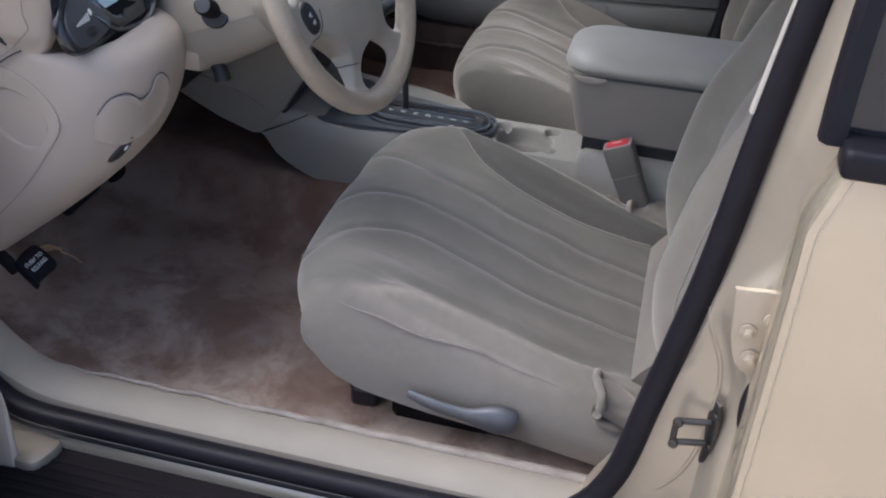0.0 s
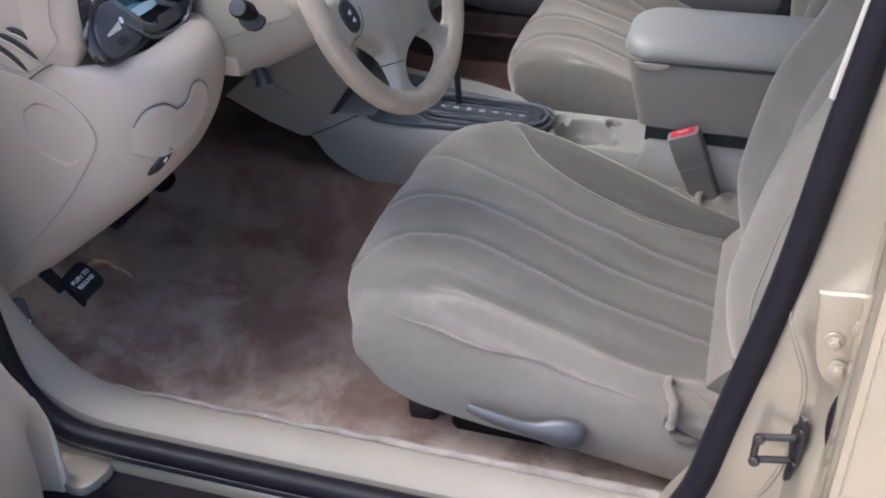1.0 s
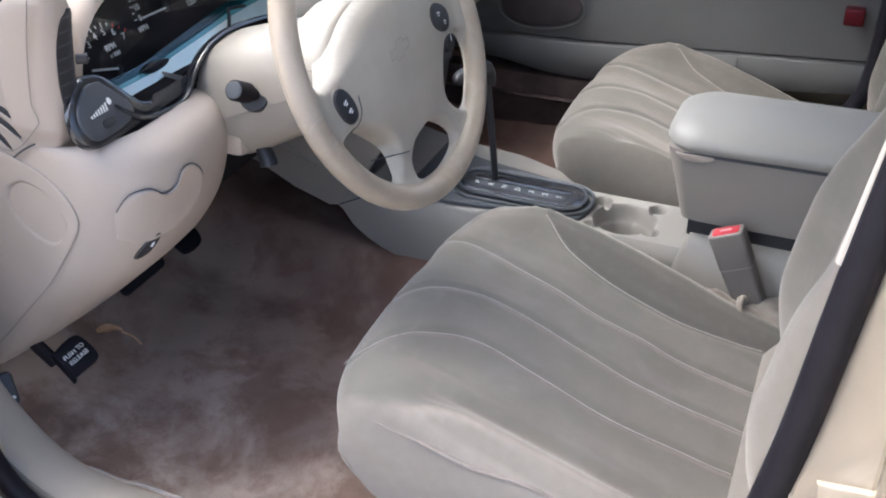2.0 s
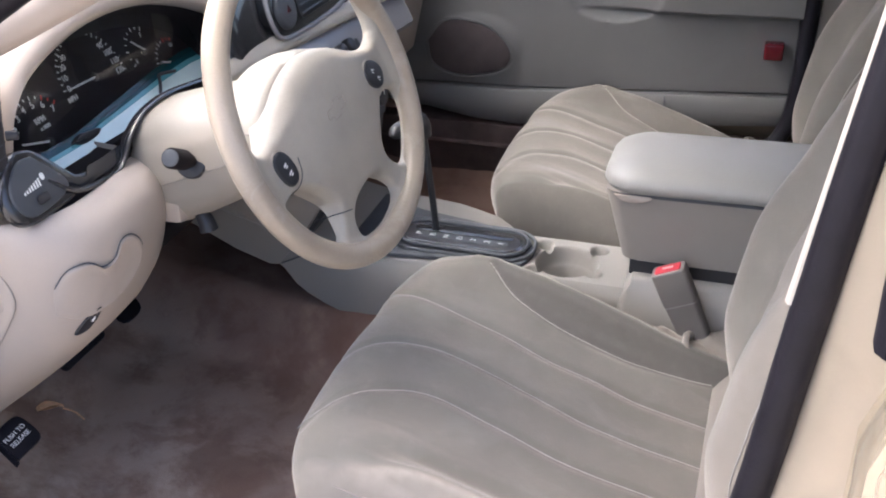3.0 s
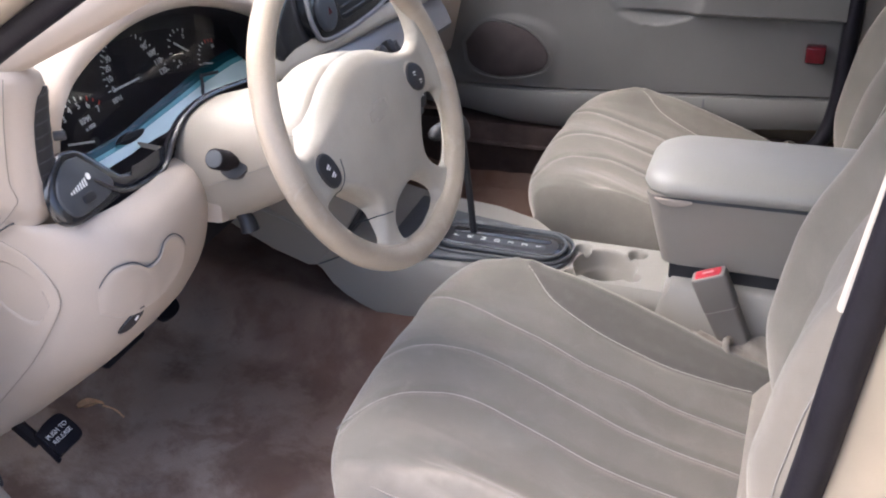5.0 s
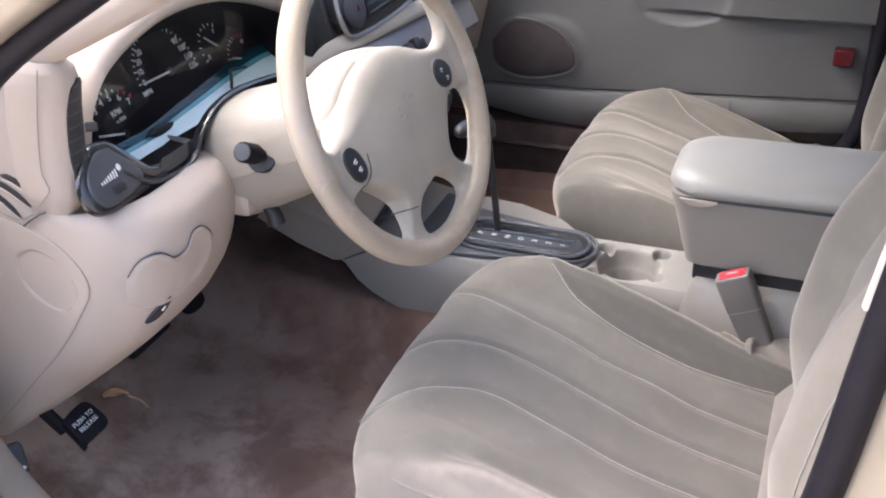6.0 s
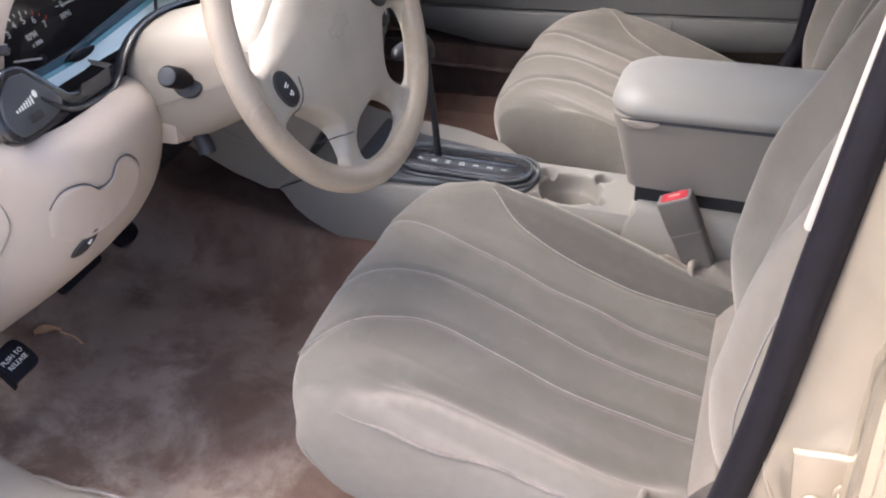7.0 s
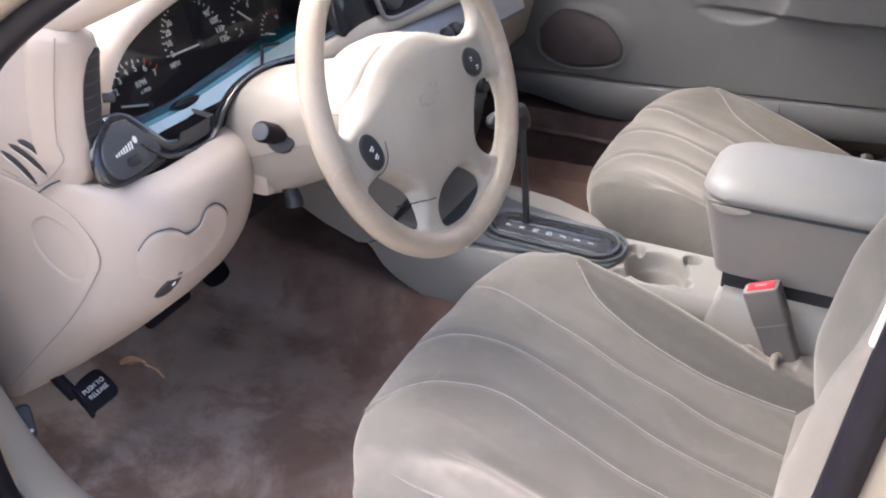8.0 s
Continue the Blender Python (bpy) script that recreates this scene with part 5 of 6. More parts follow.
part("vent_bezel", sweep([MS @ Vector((u, v, 0.009)) for u, v in smooth_outline([(-0.138, 0.052), (0.122, 0.052), (0.138, 0.0), (0.122, -0.044), (-0.10, -0.044), (-0.142, -0.01)], 50)] + [MS @ Vector((-0.138, 0.052, 0.009))], oval(0.004, 0.004, 8), (1, 0, 0)), SILVER, stack)
part("side_trim", slab(smooth_outline([(-0.25, 0.062), (-0.15, 0.055), (-0.128, 0.02), (-0.135, -0.025), (-0.19, -0.036), (-0.25, -0.03)], 40), MS @ pose(0, 0, -0.012), 0.012, 0.004), GLOSS_BLACK, stack)
part("vent_opening", slab(rounded(0.165, 0.072, 0.012), MS @ pose(0.035, 0.006, 0.004), 0.0075, 0.001), BLACK, stack)
for k in range(5):
    part("slat", slab(rounded(0.158, 0.004, 0.001, 1), MS @ pose(0.035, -0.022 + 0.014 * k, 0.010, -20), 0.006, 0.001), CHARCOAL, stack)
part("vent_tab", slab(rounded(0.012, 0.008, 0.002), MS @ pose(0.04, 0.006, 0.014), 0.006, 0.002), CHARCOAL, stack)
part("hazard_switch", slab(oval(0.032, 0.032, 26), MS @ pose(-0.095, 0.0, 0.004), 0.014, 0.006, seg=3), CHARCOAL, stack, "round charcoal hazard switch")
part("hazard_mark", slab([(-0.007, -0.005), (0.007, -0.005), (0.0, 0.007)], MS @ pose(-0.092, 0.0, 0.0178), 0.0006), RED_LENS, stack)
part("dark_strip", tube([(-0.128, 0.60, 0.918), (-0.120, 0.70, 0.922), (-0.112, 0.85, 0.912), (-0.106, 1.0, 0.901), (-0.104, 1.3, 0.874)], 0.005, 40, 8, side=(0, 0, 1)), GLOSS_BLACK, dash)
part("ledge", sweep(spline([(-0.124, 0.60, 0.900), (-0.114, 0.70, 0.904), (-0.106, 0.85, 0.894), (-0.100, 1.0, 0.884), (-0.098, 1.3, 0.858)], 40), oval(0.016, 0.010, 14, 3.2), (-0.5, 0, 0.86)), LEATHER, dash)
band_rings = []
for k in range(14):
    y = 0.79 + 0.52 * k / 13
    d = -0.085 * (y - 0.88)
    band_rings.append([Vector((x, y, z + d)) for x, z in ((-0.118, 0.885), (-0.098, 0.878), (-0.080, 0.850), (-0.068, 0.822), (-0.072, 0.812), (-0.14, 0.812))])
radio = part("radio_panel", loft(band_rings), SILVER, dash, "grey metallic radio panel")
MR = plane((-0.083, 0.95, 0.845), Vector((0.86, 0, 0.5)))
for u in (-0.012, 0.022):
    part("knob", slab(oval(0.013, 0.013, 20), MR @ pose(u, -0.012, 0.0), 0.018, 0.004), BLACK, radio)
face_line = [p for p in spline([(x, 0, z) for x, z in [(-0.078, 0.835), (-0.060, 0.80), (-0.035, 0.72), (-0.05, 0.62), (-0.094, 0.55), (-0.118, 0.51)]], 24)]
bm = loft([[Vector((p.x + 0.006 - b, y, p.z)) for p in face_line] + [Vector((p.x - 0.012, y, p.z)) for p in face_line[::-1]] for y, b in ((0.782, 0.006), (0.786, 0.002), (0.792, 0.0), (1.016, 0.0), (1.022, 0.002), (1.026, 0.006))])
part("lower_face", bm, BLACK, stack, "black lower face of the centre stack")
for z in (0.665, 0.625):
    part("drawer_line", tube([(-0.036 - (0.72 - z) * 0.17 + 0.0062, y, z) for y in (0.80, 0.9, 1.01)], 0.0016, 8, 6, side=(0, 0, 1)), CHARCOAL, stack)
MH = plane((-0.032, 0.905, 0.745), Vector((0.985, 0, 0.15)))
heat = part("heater_panel", slab(rounded(0.215, 0.085, 0.01), MH @ pose(0, 0, -0.004), 0.010, 0.003), CHARCOAL, stack, "charcoal heater panel")
for u in (-0.07, 0.0, 0.07):
    part("knob", slab(oval(0.019, 0.019, 22), MH @ pose(u, 0.0, 0.005), 0.020, 0.005), BLACK, heat)
    part("knob_mark", slab(rounded(0.003, 0.012, 0.001, 1), MH @ pose(u, 0.008, 0.025), 0.0006), INK, heat)

# ---- steering column ----
WN = Vector((math.cos(radians(21.3)), -0.09, math.sin(radians(21.3)))).normalized()
WC = Vector((0.123, 0.45, 0.947))
WHEEL = plane(WC, WN)
column = thing("steering_column", (-0.1, 0.46, 0.82), "beige steering column shroud with black stalk", "steering column")
rings = []
for s, hw, hh, off in ((-0.075, 0.062, 0.050, -0.012), (-0.085, 0.074, 0.060, -0.014), (-0.12, 0.082, 0.068, -0.014), (-0.18, 0.088, 0.076, -0.016), (-0.24, 0.088, 0.082, -0.018), (-0.268, 0.086, 0.084, -0.018), (-0.276, 0.078, 0.074, -0.018)):
    rings.append([WHEEL @ Vector((hw * u, hh * v + off, s)) for u, v in oval(1, 1, 36, 2.9)])
part("shroud", loft(rings), SHROUD_BEIGE, column, sharp=50)
seam_pts = [WHEEL @ Vector((-hw * 1.002, -0.012 + off, s)) for s, hw, off in ((-0.078, 0.064, -0.012), (-0.12, 0.082, -0.014), (-0.18, 0.088, -0.016), (-0.24, 0.088, -0.018), (-0.266, 0.086, -0.018))]
part("cover_joint", sweep(spline(seam_pts, 30), oval(0.0008, 0.0010, 6), (0, 0, 1)), BEIGE_GREY, column)
T0, T1 = Vector((-0.043, 0.390, 0.872)), Vector((-0.034, 0.328, 0.905))
d = (T1 - T0).normalized()
part("stalk_hole", slab(oval(0.022, 0.023, 24), plane(T0 - d * 0.004, d), 0.019, 0.004), BLACK, column)
bm = sweep([T0 + d * t for t in (0.0, 0.02, 0.034, 0.036, 0.07, 0.074)], oval(1, 1, 20), (0, 0, 1), sizes=[0.009, 0.0095, 0.010, 0.0135, 0.0135, 0.0115])
part("stalk", bm, SHADE_BLACK, column, "black turn signal stalk")
part("stalk_cap", slab(oval(0.011, 0.011, 20), plane(T0 + d * 0.0735, d), 0.002, 0.001), CHARCOAL, column)
part("tilt_lever", tube([(-0.080, 0.43, 0.800), (-0.068, 0.420, 0.785), (-0.056, 0.415, 0.770), (-0.052, 0.413, 0.757)], 0.011, 20, 10, side=(0, 0, 1), sizes=[0.7 + 0.5 * k / 19 for k in range(20)]), BLACK, column, "black tilt lever")
part("lower_bracket", box((-0.14, 0.385, 0.775), (-0.075, 0.45, 0.815), 0.010, 2), BEIGE, column)

# ---- steering wheel ----
wheel = thing("steering_wheel", WC, "beige four-spoke steering wheel with worn rim", "steering wheel")
RW = 0.1975
WR = WHEEL @ pose(0.003, -0.002, 0, 0, 0, 7)
bm = bmesh.new()
rings = []
for i in range(121):
    a = 2 * math.pi * i / 120
    c = Vector((math.cos(a), math.sin(a), 0))
    rings.append([WR @ (c * (RW + 0.0165 * math.cos(b)) + Vector((0, 0, 0.0155 * math.sin(b)))) for b in [2 * math.pi * k / 16 for k in range(16)]])
loft(rings, bm, caps=False)
bmesh.ops.remove_doubles(bm, verts=bm.verts[:], dist=1e-5)
part("rim", bm, RIM_VINYL, wheel, sharp=80)


# centre of the wheel: a disc with four openings, its edges rounded, its middle domed
TOP_OPENING = smooth_outline([(-0.172, 0.036), (-0.156, 0.013), (-0.13, 0.018), (-0.09, 0.041), (-0.05, 0.059), (0.0, 0.067), (0.05, 0.059), (0.09, 0.041), (0.13, 0.018), (0.156, 0.013), (0.172, 0.036),
                              (0.168, 0.084), (0.133, 0.133), (0.07, 0.175), (0.0, 0.188), (-0.07, 0.175), (-0.133, 0.133), (-0.168, 0.084)], 90)
SIDE_OPENING = smooth_outline([(0.118, -0.055), (0.142, -0.053), (0.165, -0.062), (0.160, -0.096), (0.132, -0.131), (0.106, -0.148), (0.088, -0.138), (0.073, -0.108), (0.093, -0.076)], 60)
FOOT_OPENING = smooth_outline([(0.0, -0.119), (0.034, -0.126), (0.053, -0.146), (0.055, -0.165), (0.038, -0.178), (0.0, -0.184), (-0.038, -0.178), (-0.055, -0.165), (-0.053, -0.146), (-0.034, -0.126)], 60)
OPENINGS = [np.array(o) for o in (TOP_OPENING, SIDE_OPENING, [(-x, y) for x, y in SIDE_OPENING[::-1]], FOOT_OPENING)]


def edge_distance(p):
    """Signed distance of points from the nearest opening, positive in the solid."""
    best = np.full(len(p), 1e9)
    for o in OPENINGS:
        a, b = o, np.roll(o, -1, axis=0)
        ab = b - a
        ap = p[:, None, :] - a[None]
        t = np.clip((ap * ab).sum(2) / (ab * ab).sum(1), 0, 1)
        d = np.sqrt(((ap - t[:, :, None] * ab) ** 2).sum(2)).min(1)
        cross = ((a[:, 1] > p[:, None, 1]) != (b[:, 1] > p[:, None, 1])) & (p[:, None, 0] < ab[:, 0] * (p[:, None, 1] - a[:, 1]) / (ab[:, 1] + 1e-12) + a[:, 0])
        inside = cross.sum(1) % 2 == 1
        best = np.minimum(best, np.where(inside, -d, d))
    return best


def wheel_face(x, y, d):
    """Height of the front of pad and spokes: broad bevel along the top, tight edges at the openings."""
    r = math.hypot(x, y + 0.01)
    base = lerp_table(r, [(0.0, 0.010), (0.04, 0.0092), (0.08, 0.006), (0.115, 0.001), (0.14, -0.003), (0.165, -0.002), (0.18, 0.004), (0.20, 0.006)])
    wide = interp(y, [(0.0, 0.0), (0.035, 1.0)]) * (1 - interp(abs(x), [(0.115, 0.0), (0.15, 1.0)]))
    r0, drop = 0.011 + 0.021 * wide, 0.010 + 0.016 * wide
    k = min(1.0, max(0.0, d) / r0)
    return base - drop * (1 - math.sqrt(max(0.0, 1 - (1 - k) ** 2.2)))


STEP, HALF = 0.003, 64
ij = [(i, j) for i in range(-HALF, HALF + 1) for j in range(-HALF, HALF + 1)]
grid_p = np.array(ij) * STEP
mid_d = edge_distance(grid_p + STEP / 2)
kept = {ij[k] for k in range(len(ij)) if mid_d[k] > 0 and math.hypot(*(grid_p[k] + STEP / 2)) < 0.192}
use = collections.Counter()
for i, j in kept:
    for c in ((i, j), (i + 1, j), (i + 1, j + 1), (i, j + 1)):
        use[c] += 1
corner = sorted(use)
cp = np.array(corner) * STEP
for turn in range(3):
    d0 = edge_distance(cp)
    gx = (edge_distance(cp + [0.0005, 0]) - edge_distance(cp - [0.0005, 0])) / 0.001
    gy = (edge_distance(cp + [0, 0.0005]) - edge_distance(cp - [0, 0.0005])) / 0.001
    rim_side = np.hypot(cp[:, 0], cp[:, 1]) > 0.1905
    on_edge = np.array([use[c] < 4 for c in corner]) & ~rim_side
    cp[on_edge] -= 0.9 * d0[on_edge, None] * np.stack([gx, gy], 1)[on_edge]
d0 = edge_distance(cp)
spot = {c: (cp[k][0], cp[k][1], d0[k]) for k, c in enumerate(corner)}


def wheel_piece(cells):
    """Front, back and side walls over some cells of the disc."""
    bm = bmesh.new()
    front, back, edges = {}, {}, {}
    for c in sorted({q for i, j in cells for q in ((i, j), (i + 1, j), (i + 1, j + 1), (i, j + 1))}):
        x, y, d = spot[c]
        z = wheel_face(x, y, d)
        deep = min(z - 0.004, lerp_table(math.hypot(x, y), [(0.0, -0.05), (0.10, -0.048), (0.14, -0.028), (0.17, -0.016), (0.2, -0.012)]))
        front[c] = bm.verts.new(WR @ Vector((x, y, z)))
        back[c] = bm.verts.new(WR @ Vector((x, y, deep)))
    for i, j in sorted(cells):
        q = [(i, j), (i + 1, j), (i + 1, j + 1), (i, j + 1)]
        bm.faces.new([front[c] for c in q])
        bm.faces.new([back[c] for c in q[::-1]])
        for a, b in zip(q, q[1:] + q[:1]):
            if (b, a) in edges:
                del edges[(b, a)]
            else:
                edges[(a, b)] = True
    for a, b in edges:
        bm.faces.new((front[b], front[a], back[a], back[b]))
    return bm


def region(c):
    x, y = (c[0] + 0.5) * STEP, (c[1] + 0.5) * STEP
    if y < -0.117 - 0.12 * (abs(x) - 0.06):
        return "lower_spoke", x > 0
    if abs(x) > 0.152:
        return "upper_spoke", x > 0
    return "airbag_pad", True


pieces = collections.defaultdict(list)
for c in kept:
    pieces[region(c)].append(c)
for key in sorted(pieces):
    part(key[0], wheel_piece(pieces[key]), LEATHER, wheel, sharp=70)


def on_wheel(x, y, up):
    d = float(edge_distance(np.array([[x, y]]))[0])
    return WR @ Vector((x, y, wheel_face(x, y, d) + up))


# deep side wall of the airbag pad down to the column
PAD = [(-0.116, 0.004), (-0.108, 0.036), (-0.078, 0.060), (-0.04, 0.072), (0.0, 0.076), (0.04, 0.070), (0.08, 0.052), (0.105, 0.026), (0.112, -0.004), (0.096, -0.045), (0.05, -0.085), (0.0, -0.100), (-0.05, -0.088), (-0.096, -0.050)]
pad_line = smooth_outline(PAD, 72)
rings = [[WR @ Vector((x * k, y * k, z)) for x, y in pad_line] for k, z in ((0.88, -0.022), (0.94, -0.030), (0.975, -0.044), (1.0, -0.064), (0.97, -0.085), (0.86, -0.105))]
part("pad_base", loft(rings), LEATHER, wheel, sharp=60)
pts = spline([WR @ Vector(p) for p in ((-0.1145, 0.030, -0.064), (-0.1125, 0.026, -0.044), (-0.107, 0.018, -0.028), (-0.098, 0.012, -0.014))], 20)
part("pad_crease", sweep(pts, oval(0.0009, 0.0009, 6), WN), BEIGE_GREY, wheel)
for mb, a, b in ((WR @ pose(-0.131, -0.021, -0.0095, 0, -5, 14), 0.0160, 0.0240), (WR @ pose(0.121, -0.019, -0.0065, 0, 5, -32), 0.0250, 0.0195)):
    sw = part("horn_switch", slab(oval(a, b, 32, 2.3), mb, 0.0115, 0.004, seg=3), BLACK, wheel, "black cruise control switch")
    ring_path = [mb @ Vector(((a + 0.0013) * math.cos(q), (b + 0.0013) * math.sin(q), 0.0068)) for q in [2 * math.pi * k / 40 for k in range(41)]]
    part("switch_rim", sweep(ring_path, oval(0.0016, 0.0016, 6), WN), LEATHER, wheel)
    for k in (-1, 1):
        u, v = (0.0, 0.006 * k) if a < b else (-0.008 * k, 0.004 * k)
        part("switch_mark", slab(rounded(0.0072, 0.0022, 0.0006, 1), mb @ pose(u, v, 0.0116, 0, 0, 15), 0.0004), INK, sw)
        part("switch_mark", slab(rounded(0.0050, 0.0016, 0.0005, 1), mb @ pose(u + 0.001, v - 0.0034, 0.0116, 0, 0, 15), 0.0004), INK, sw)
EM = WR @ pose(-0.003, -0.010, 0.0092)
cross = [(-0.022, -0.0055), (-0.009, -0.0055), (-0.011, -0.011), (0.007, -0.011), (0.009, -0.0055), (0.024, -0.0055), (0.027, 0.0055), (0.014, 0.0055), (0.016, 0.011), (-0.002, 0.011), (-0.004, 0.0055), (-0.019, 0.0055)]
badge = sweep([EM @ Vector((x, y, 0.0002)) for x, y in cross + cross[:1]], oval(0.0009, 0.0007, 6), WN)
part("emblem", badge, SHROUD_BEIGE, wheel, "plain embossed badge")
for line in (((-0.119, -0.102), (-0.091, -0.114), (-0.056, -0.127)), ((-0.130, -0.056), (-0.112, -0.040), (-0.106, -0.020))):
    pts = [on_wheel(p.x, p.y, 0.0) for p in spline([(a, b, 0) for a, b in line], 16)]
    part("pad_crease", sweep(pts, oval(0.0009, 0.0009, 6), WN), CHARCOAL if line[0][0] < -0.11 else BEIGE_GREY, wheel)

# ---- pedals and small things on the floor ----
pb = thing("parking_brake", (-0.33, 0.22, 0.42), "black parking brake pedal with white lettering", "pedal")
MPb = plane((-0.300, 0.226, 0.485), Vector((0.62, -0.06, 0.78)), up=(-0.78, 0.0, 0.62)) @ Matrix.Scale(0.86, 4)
part("pad", slab(smooth_outline([(-0.030, 0.026), (0.0, 0.030), (0.028, 0.026), (0.034, 0.0), (0.028, -0.028), (0.0, -0.030), (-0.028, -0.030), (-0.036, -0.036), (-0.034, -0.010)], 44), MPb @ pose(0, 0, -0.012), 0.014, 0.004), RUBBER, pb)
letters("PUSH TO", MPb @ pose(0, 0.006, 0.0022, 0, 0, 0), 0.0115, INK, pb)
letters("RELEASE", MPb @ pose(0, -0.007, 0.0022, 0, 0, 0), 0.0115, INK, pb)
part("arm", tube([(-0.322, 0.206, 0.478), (-0.352, 0.198, 0.522), (-0.42, 0.20, 0.60), (-0.48, 0.20, 0.70)], 0.010, 20, 8, side=(0, 1, 0)), SHADE_BLACK, pb)

brake = thing("brake_pedal", (-0.40, 0.48, 0.40), "black rubber brake pedal", "pedal")
MB = plane((-0.388, 0.482, 0.466), Vector((0.72, 0.0, 0.69)), up=(-0.69, 0, 0.72))
part("pad", slab(rounded(0.108, 0.060, 0.012), MB @ pose(0, 0, -0.012), 0.014, 0.004), RUBBER, brake)
for k in range(5):
    part("ridge", slab(rounded(0.088, 0.004, 0.001, 1), MB @ pose(0, -0.016 + 0.008 * k, 0.0015), 0.002), RUBBER, brake)
part("arm", tube([(-0.40, 0.50, 0.45), (-0.47, 0.50, 0.56), (-0.52, 0.50, 0.72)], 0.011, 16, 8, side=(0, 1, 0)), BLACK, brake)
gas = thing("accelerator_pedal", (-0.44, 0.65, 0.37), "black rubber accelerator pedal above the carpet", "pedal")
MG = plane((-0.452, 0.678, 0.424), Vector((0.75, 0.0, 0.66)), up=(-0.66, 0, 0.75))
part("pad", slab(smooth_outline([(-0.025, 0.05), (0.022, 0.05), (0.030, 0.0), (0.026, -0.05), (-0.024, -0.05), (-0.030, 0.0)], 30), MG @ pose(0, 0, -0.010), 0.012, 0.004), RUBBER, gas)
part("arm", tube([(-0.44, 0.66, 0.42), (-0.50, 0.66, 0.52), (-0.55, 0.66, 0.70)], 0.008, 16, 8, side=(0, 1, 0)), BLACK, gas)

lz = floor_z(-0.425, 0.435)
leaf = thing("dry_leaf", (-0.425, 0.435, lz), "dry yellow-brown leaf lying on the carpet", "leaf")
rings = []
for k in range(12):
    t = k / 11
    hw = 0.014 * math.sin(math.pi * (0.08 + 0.84 * t)) * (1.25 - 0.6 * t)
    c = Vector((-0.424 + 0.022 * t, 0.396 + 0.036 * t, 0))
    c.z = floor_z(c.x, c.y) + 0.014 + 0.005 * math.sin(3 * t)
    nrm = Vector((0.85, -0.52, 0))
    rings.append([c + nrm * (hw * v) + Vector((0, 0, 0.004 * abs(v) + e)) for v, e in ((-1, 0), (-0.5, 0.0012), (0, 0.0), (0.5, 0.0012), (1, 0), (0.5, -0.0008), (0, -0.001), (-0.5, -0.0008))])
part("blade", loft(rings), LEAF, leaf)
part("stem", tube([(-0.403, 0.430, floor_z(-0.403, 0.430) + 0.012), (-0.385, 0.436, floor_z(-0.385, 0.436) + 0.010), (-0.362, 0.428, floor_z(-0.362, 0.428) + 0.009)], 0.0016, 12, 6), LEAF, leaf)
bl = thing("bonnet_release", (-0.345, 0.135, 0.48), "black bonnet release handle with white mark", "handle")
MBR = plane((-0.335, 0.125, 0.485), Vector((0.75, -0.5, 0.45)))
part("handle", slab(rounded(0.022, 0.05, 0.008), MBR @ pose(0, 0, -0.01), 0.014, 0.004), BLACK, bl)
part("mark", slab(rounded(0.012, 0.005, 0.001, 1), MBR @ pose(0.001, -0.014, 0.0042, 0, 0, 30), 0.0005), INK, bl)

# ---- passenger door ----
pdoor = thing("passenger_door", (0.2, 1.58, 0.47), "closed passenger door with grey beige panel", "car door")


def door_y(x, z):
    """Face of the upper door panel: a soft step for the armrest, a scoop for the pull."""
    arm = lerp_table(x, [(-0.5, 0.0), (0.20, 0.0), (0.42, 0.018), (0.75, 0.03)])
    top = interp(z, [(0.759 + 0.02 * (x - 0.4), 0.0), (0.769 + 0.02 * (x - 0.4), 1.0)])
    y = 1.556 - arm * top
    r = math.sqrt(((x - 0.315) / 0.105) ** 2 + ((z - 0.795) / 0.062) ** 2)
    if r < 1:
        y += 0.022 * (1 - r * r) ** 0.4 - 0.004
    rr = math.sqrt(((x + 0.025) / 0.125) ** 2 + ((z - 0.652 - 0.12 * (x + 0.025)) / 0.078) ** 2)
    y -= 0.0045 * interp(rr, [(0.0, 1.0), (0.82, 1.0), (1.12, 0.0)])
    return y


bm = bmesh.new()
nx, nz = 190, 130
grid = []
for i in range(nx + 1):
    x = -0.45 + 1.16 * i / nx
    z0 = 0.586 + 0.058 * (x - 0.44) if x > 0.1 else 0.566 + 0.02 * (x - 0.1)
    grid.append([Vector((x, door_y(x, z0 + (1.06 - z0) * j / nz), z0 + (1.06 - z0) * j / nz)) for j in range(nz + 1)])
rings = [row + [Vector((row[-1].x, 1.62, 1.06)), Vector((row[0].x, 1.62, row[0].z))] for row in grid]
part("upper_panel", loft(rings), DOOR_DIM_GREY, pdoor, sharp=60)
rings = []
for i in range(60):
    x = -0.45 + 1.16 * i / 59
    z1 = (0.586 + 0.058 * (x - 0.44) if x > 0.1 else 0.566 + 0.02 * (x - 0.1)) - 0.004
    z0 = lerp_table(x, [(-0.45, 0.53), (-0.13, 0.500), (0.0, 0.478), (0.10, 0.474), (0.71, 0.53)]) - 0.004
    rings.append([Vector((x, y, z)) for y, z in ((1.62, z1), (1.560, z1), (1.548, z1 - 0.004), (1.543, z1 - 0.014), (1.541, (z0 + z1) / 2), (1.543, z0 + 0.012), (1.550, z0 + 0.002), (1.62, z0))])
part("lower_panel", loft(rings), DOOR_DIM_GREY, pdoor)
part("panel_joint", tube([(0.44, 1.5415, 0.578), (0.44, 1.5400, 0.54), (0.441, 1.544, 0.50)], 0.0012, 10, 6, side=(1, 0, 0)), CHARCOAL, pdoor)
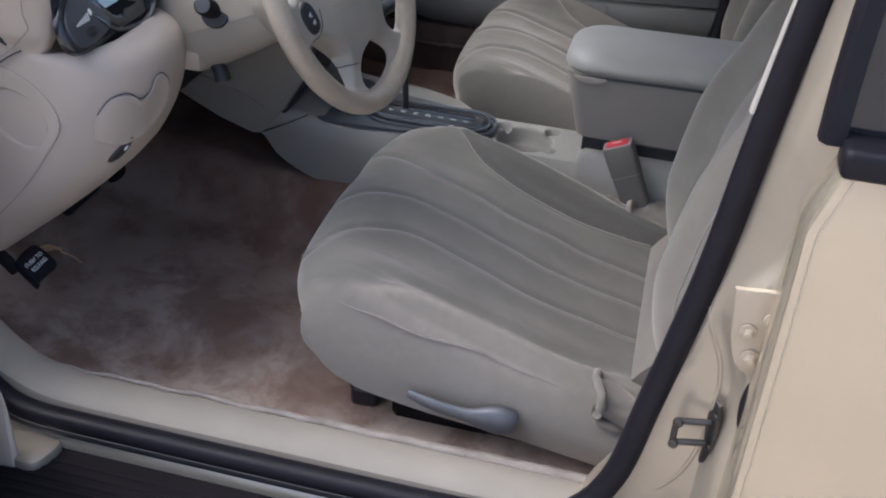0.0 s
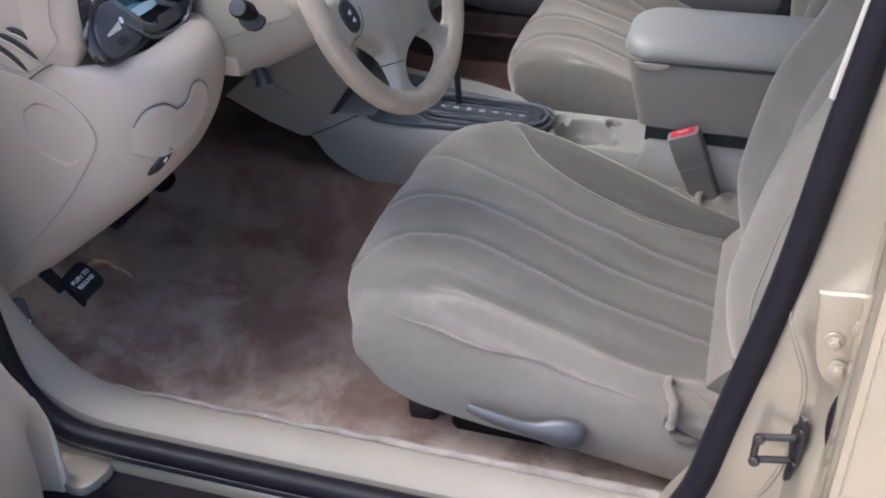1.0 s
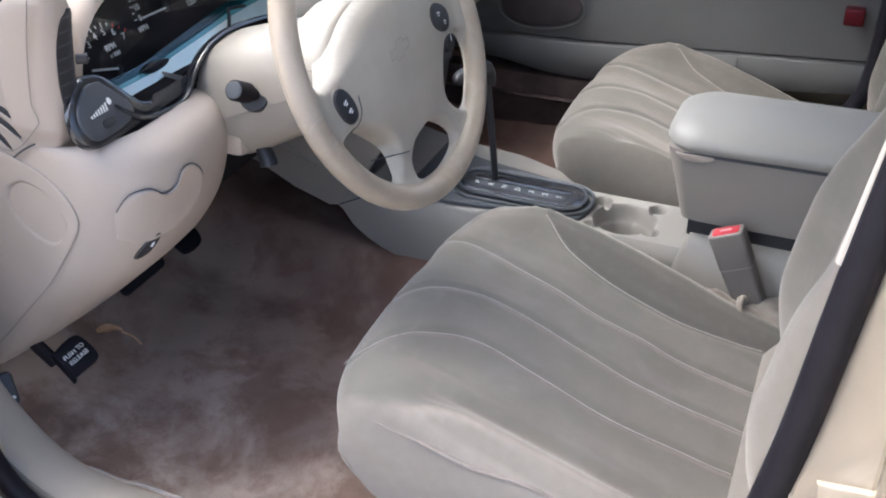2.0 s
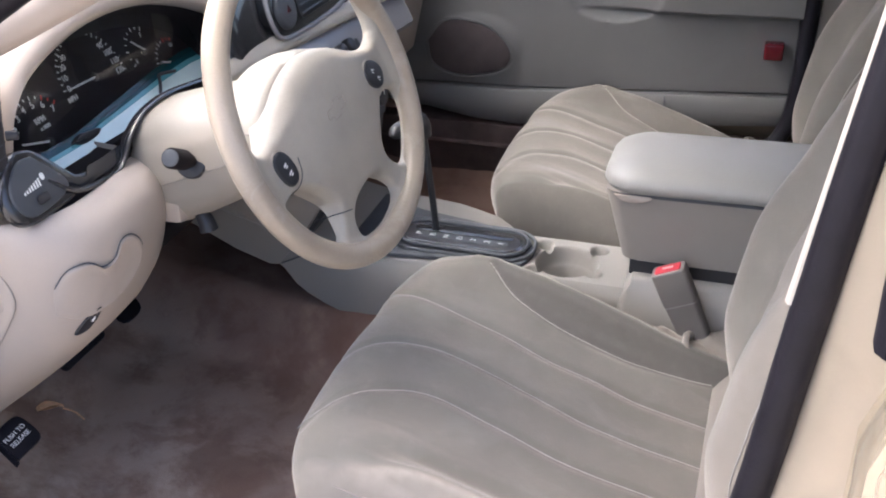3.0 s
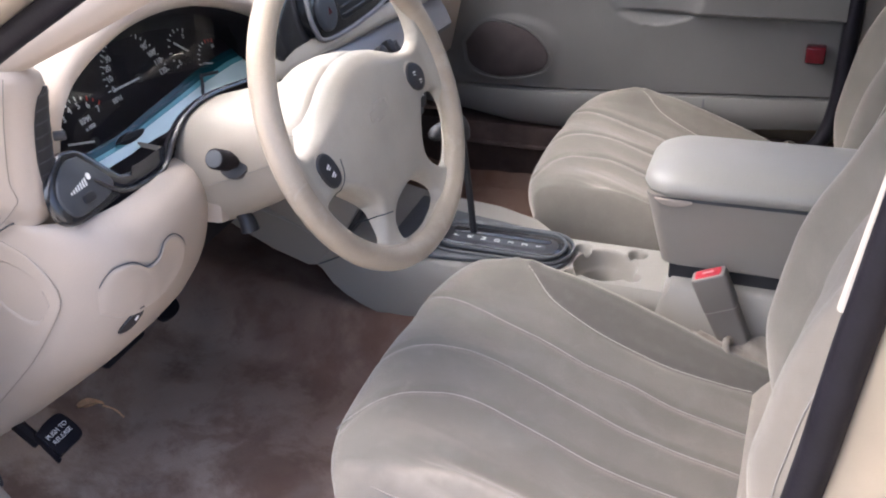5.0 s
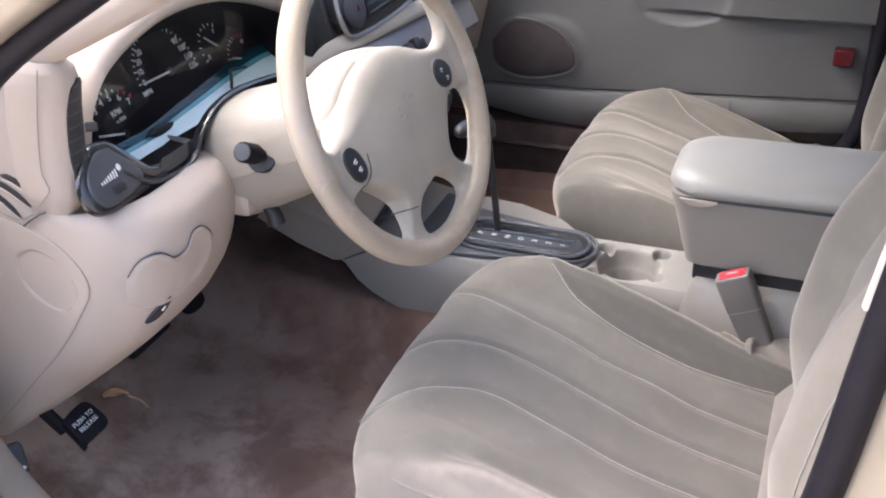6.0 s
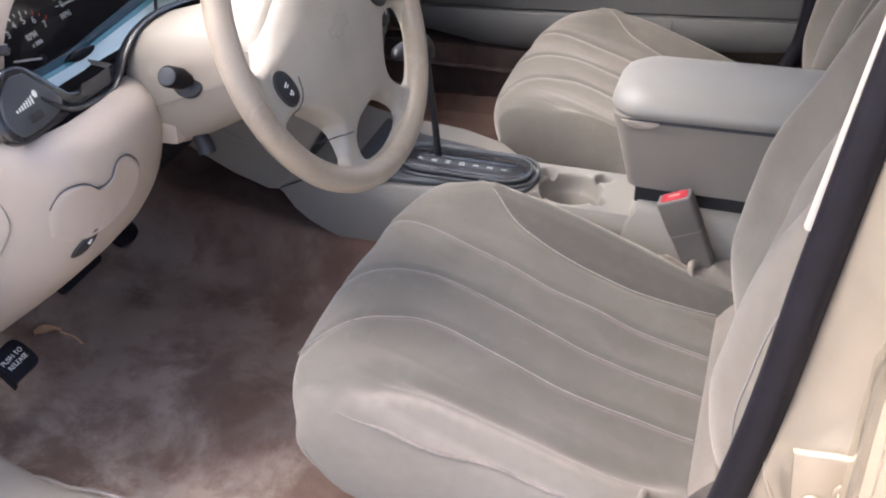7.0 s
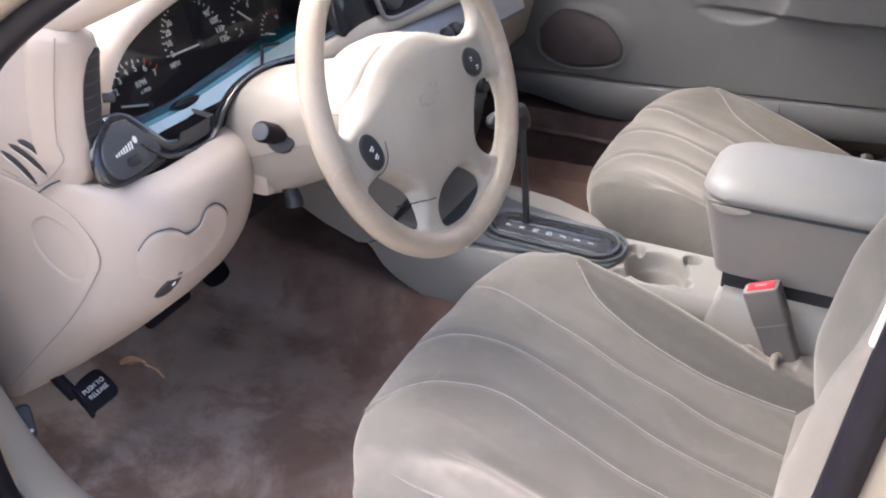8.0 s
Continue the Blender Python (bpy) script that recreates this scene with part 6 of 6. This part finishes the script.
sp = smooth_outline([(-0.128, 0.665), (-0.09, 0.712), (-0.045, 0.724), (0.02, 0.712), (0.062, 0.685), (0.088, 0.645), (0.075, 0.61), (0.02, 0.588), (-0.055, 0.582), (-0.115, 0.608)], 60)
MSp = Matrix.Translation((0, 1.553, 0)) @ Matrix(((1, 0, 0), (0, 0, -1), (0, 1, 0))).to_4x4()
cxs, czs = -0.02, 0.65
part("speaker_grille", slab([(cxs + (x - cxs) * 0.92, czs + (z - czs) * 0.91) for x, z in sp], MSp, 0.0065, 0.002), SPEAKER_CLOTH, pdoor, "dark cloth speaker grille")
ring_path = [Vector((x, 1.547, z)) for x, z in sp] + [Vector((sp[0][0], 1.547, sp[0][1]))]
part("speaker_rim", sweep(ring_path, oval(0.0014, 0.0022, 8), (0, 1, 0)), DOOR_DIM_GREY, pdoor)
part("reflector", box((0.640, 1.530, 0.680), (0.680, 1.560, 0.716), 0.005, 3), RED_LENS, pdoor, "red door reflector lamp")
part("door_edge_seal", tube([(0.724, 1.545, 1.10), (0.722, 1.545, 0.80), (0.72, 1.54, 0.62), (0.705, 1.535, 0.53), (0.67, 1.53, 0.48), (0.58, 1.53, 0.45)], 0.018, 40, 10, side=(1, 0, 0)), RUBBER, pdoor, "black rubber door seal")
part("outer_skin", box((-0.5, 1.622, 0.26), (0.80, 1.66, 1.05), 0.01, 1), GOLD, pdoor, "gold metallic outer door skin")
bm = box((-0.5, 1.545, 0.28), (0.80, 1.64, 0.468), 0.012, 2)
solid("far_sill", bm, MID_CARPET, "dark carpeted sill below the passenger door", "door sill", kind="structure")
rag = [Vector((-0.40 + 1.0 * k / 80, 1.540 + 0.004 * noise.noise(Vector((k * 0.7, 0, 0))), 0.415 + 0.006 * noise.noise(Vector((k * 0.9, 5, 0))))) for k in range(81)]
solid("carpet_fringe", sweep(rag, oval(0.010, 0.005, 8), (0, 1, 0)), MID_CARPET, "frayed carpet edge along the far sill", "carpet", kind="structure")

# ---- shell of the car ----
bm = tube([(-0.25, 0.180, 1.036), (-0.19, 0.180, 1.064), (-0.096, 0.182, 1.108), (0.10, 0.190, 1.205), (0.30, 0.20, 1.30)], 0.011, 40, 12, side=(0, 1, 0), flat=1.6)
solid("a_pillar_trim", bm, BEIGE, "beige inner trim of the windscreen pillar", "trim", kind="structure")
def band(points, section, n=40, side=(0, 1, 0)):
    return sweep(spline(points, n), section, side)


bm = loft([[Vector((x, y, z)) for y, z in ((0.14, 1.36), (0.16, 1.395), (0.35, 1.425), (0.88, 1.435), (1.42, 1.425), (1.60, 1.395), (1.62, 1.36), (1.60, 1.345), (1.40, 1.395), (0.88, 1.405), (0.36, 1.395), (0.18, 1.345))] for x in (0.12, 0.4, 0.8, 1.5)])
solid("roof", bm, HEADLINER, "car roof with beige headliner", "roof", kind="structure")
for name, y0, y1 in (("a_pillar", 0.115, 0.165), ("far_a_pillar", 1.645, 1.595)):
    bm = band([(-0.95, y0, 0.93), (-0.50, y0, 1.12), (-0.15, (y0 + y1) / 2, 1.25), (0.14, y1, 1.36)], oval(0.028, 0.022, 12), side=(0, 1, 0))
    solid(name, bm, GOLD_DULL, "gold painted windscreen pillar", "pillar", kind="structure")
bm = loft([[Vector((x, y, z)) for x, z in ((-0.93, 0.955), (0.12, 1.385), (0.118, 1.390), (-0.935, 0.960))] for y in (0.15, 0.6, 1.1, 1.61)])
ws = solid("windscreen", bm, GLASS, "clear glass windscreen", "windscreen", kind="structure")
ws.visible_shadow = False
bm = box((-1.00, 0.11, 0.30), (-0.82, 1.65, 0.96), 0.01)
solid("firewall", bm, DARK_CARPET, "dark firewall behind the pedals", "wall", kind="structure")
bm = box((1.52, 0.1, 0.25), (1.60, 1.65, 1.0), 0.02)
solid("rear_wall", bm, DARK_CARPET, "plain rear wall of the cabin", "wall", kind="structure")
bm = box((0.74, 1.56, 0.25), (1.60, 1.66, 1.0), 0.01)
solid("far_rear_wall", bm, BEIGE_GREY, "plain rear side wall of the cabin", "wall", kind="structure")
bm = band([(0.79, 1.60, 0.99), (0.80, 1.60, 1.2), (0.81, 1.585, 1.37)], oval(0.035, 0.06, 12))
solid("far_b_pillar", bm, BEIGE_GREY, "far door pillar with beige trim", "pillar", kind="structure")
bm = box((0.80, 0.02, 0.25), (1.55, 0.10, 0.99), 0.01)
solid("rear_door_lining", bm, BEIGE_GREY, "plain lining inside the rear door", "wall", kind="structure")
bm = box((-1.0, 0.02, 0.30), (-0.40, 0.155, 0.95), 0.02)
solid("kick_panel", bm, BEIGE, "beige kick panel ahead of the door opening", "wall", kind="structure")
bm = loft([[Vector((x, y, z)) for y, z in ((-0.02, 0.25), (-0.055, 0.45), (-0.06, 0.75), (-0.02, 0.95), (0.3, 1.0), (0.88, 1.01), (1.5, 1.0), (1.78, 0.95), (1.80, 0.5), (1.78, 0.25))] for x in (-1.9, -1.5, -1.0, -0.95)])
solid("bonnet", bm, GOLD, "gold metallic front of the car", "car body", kind="structure")
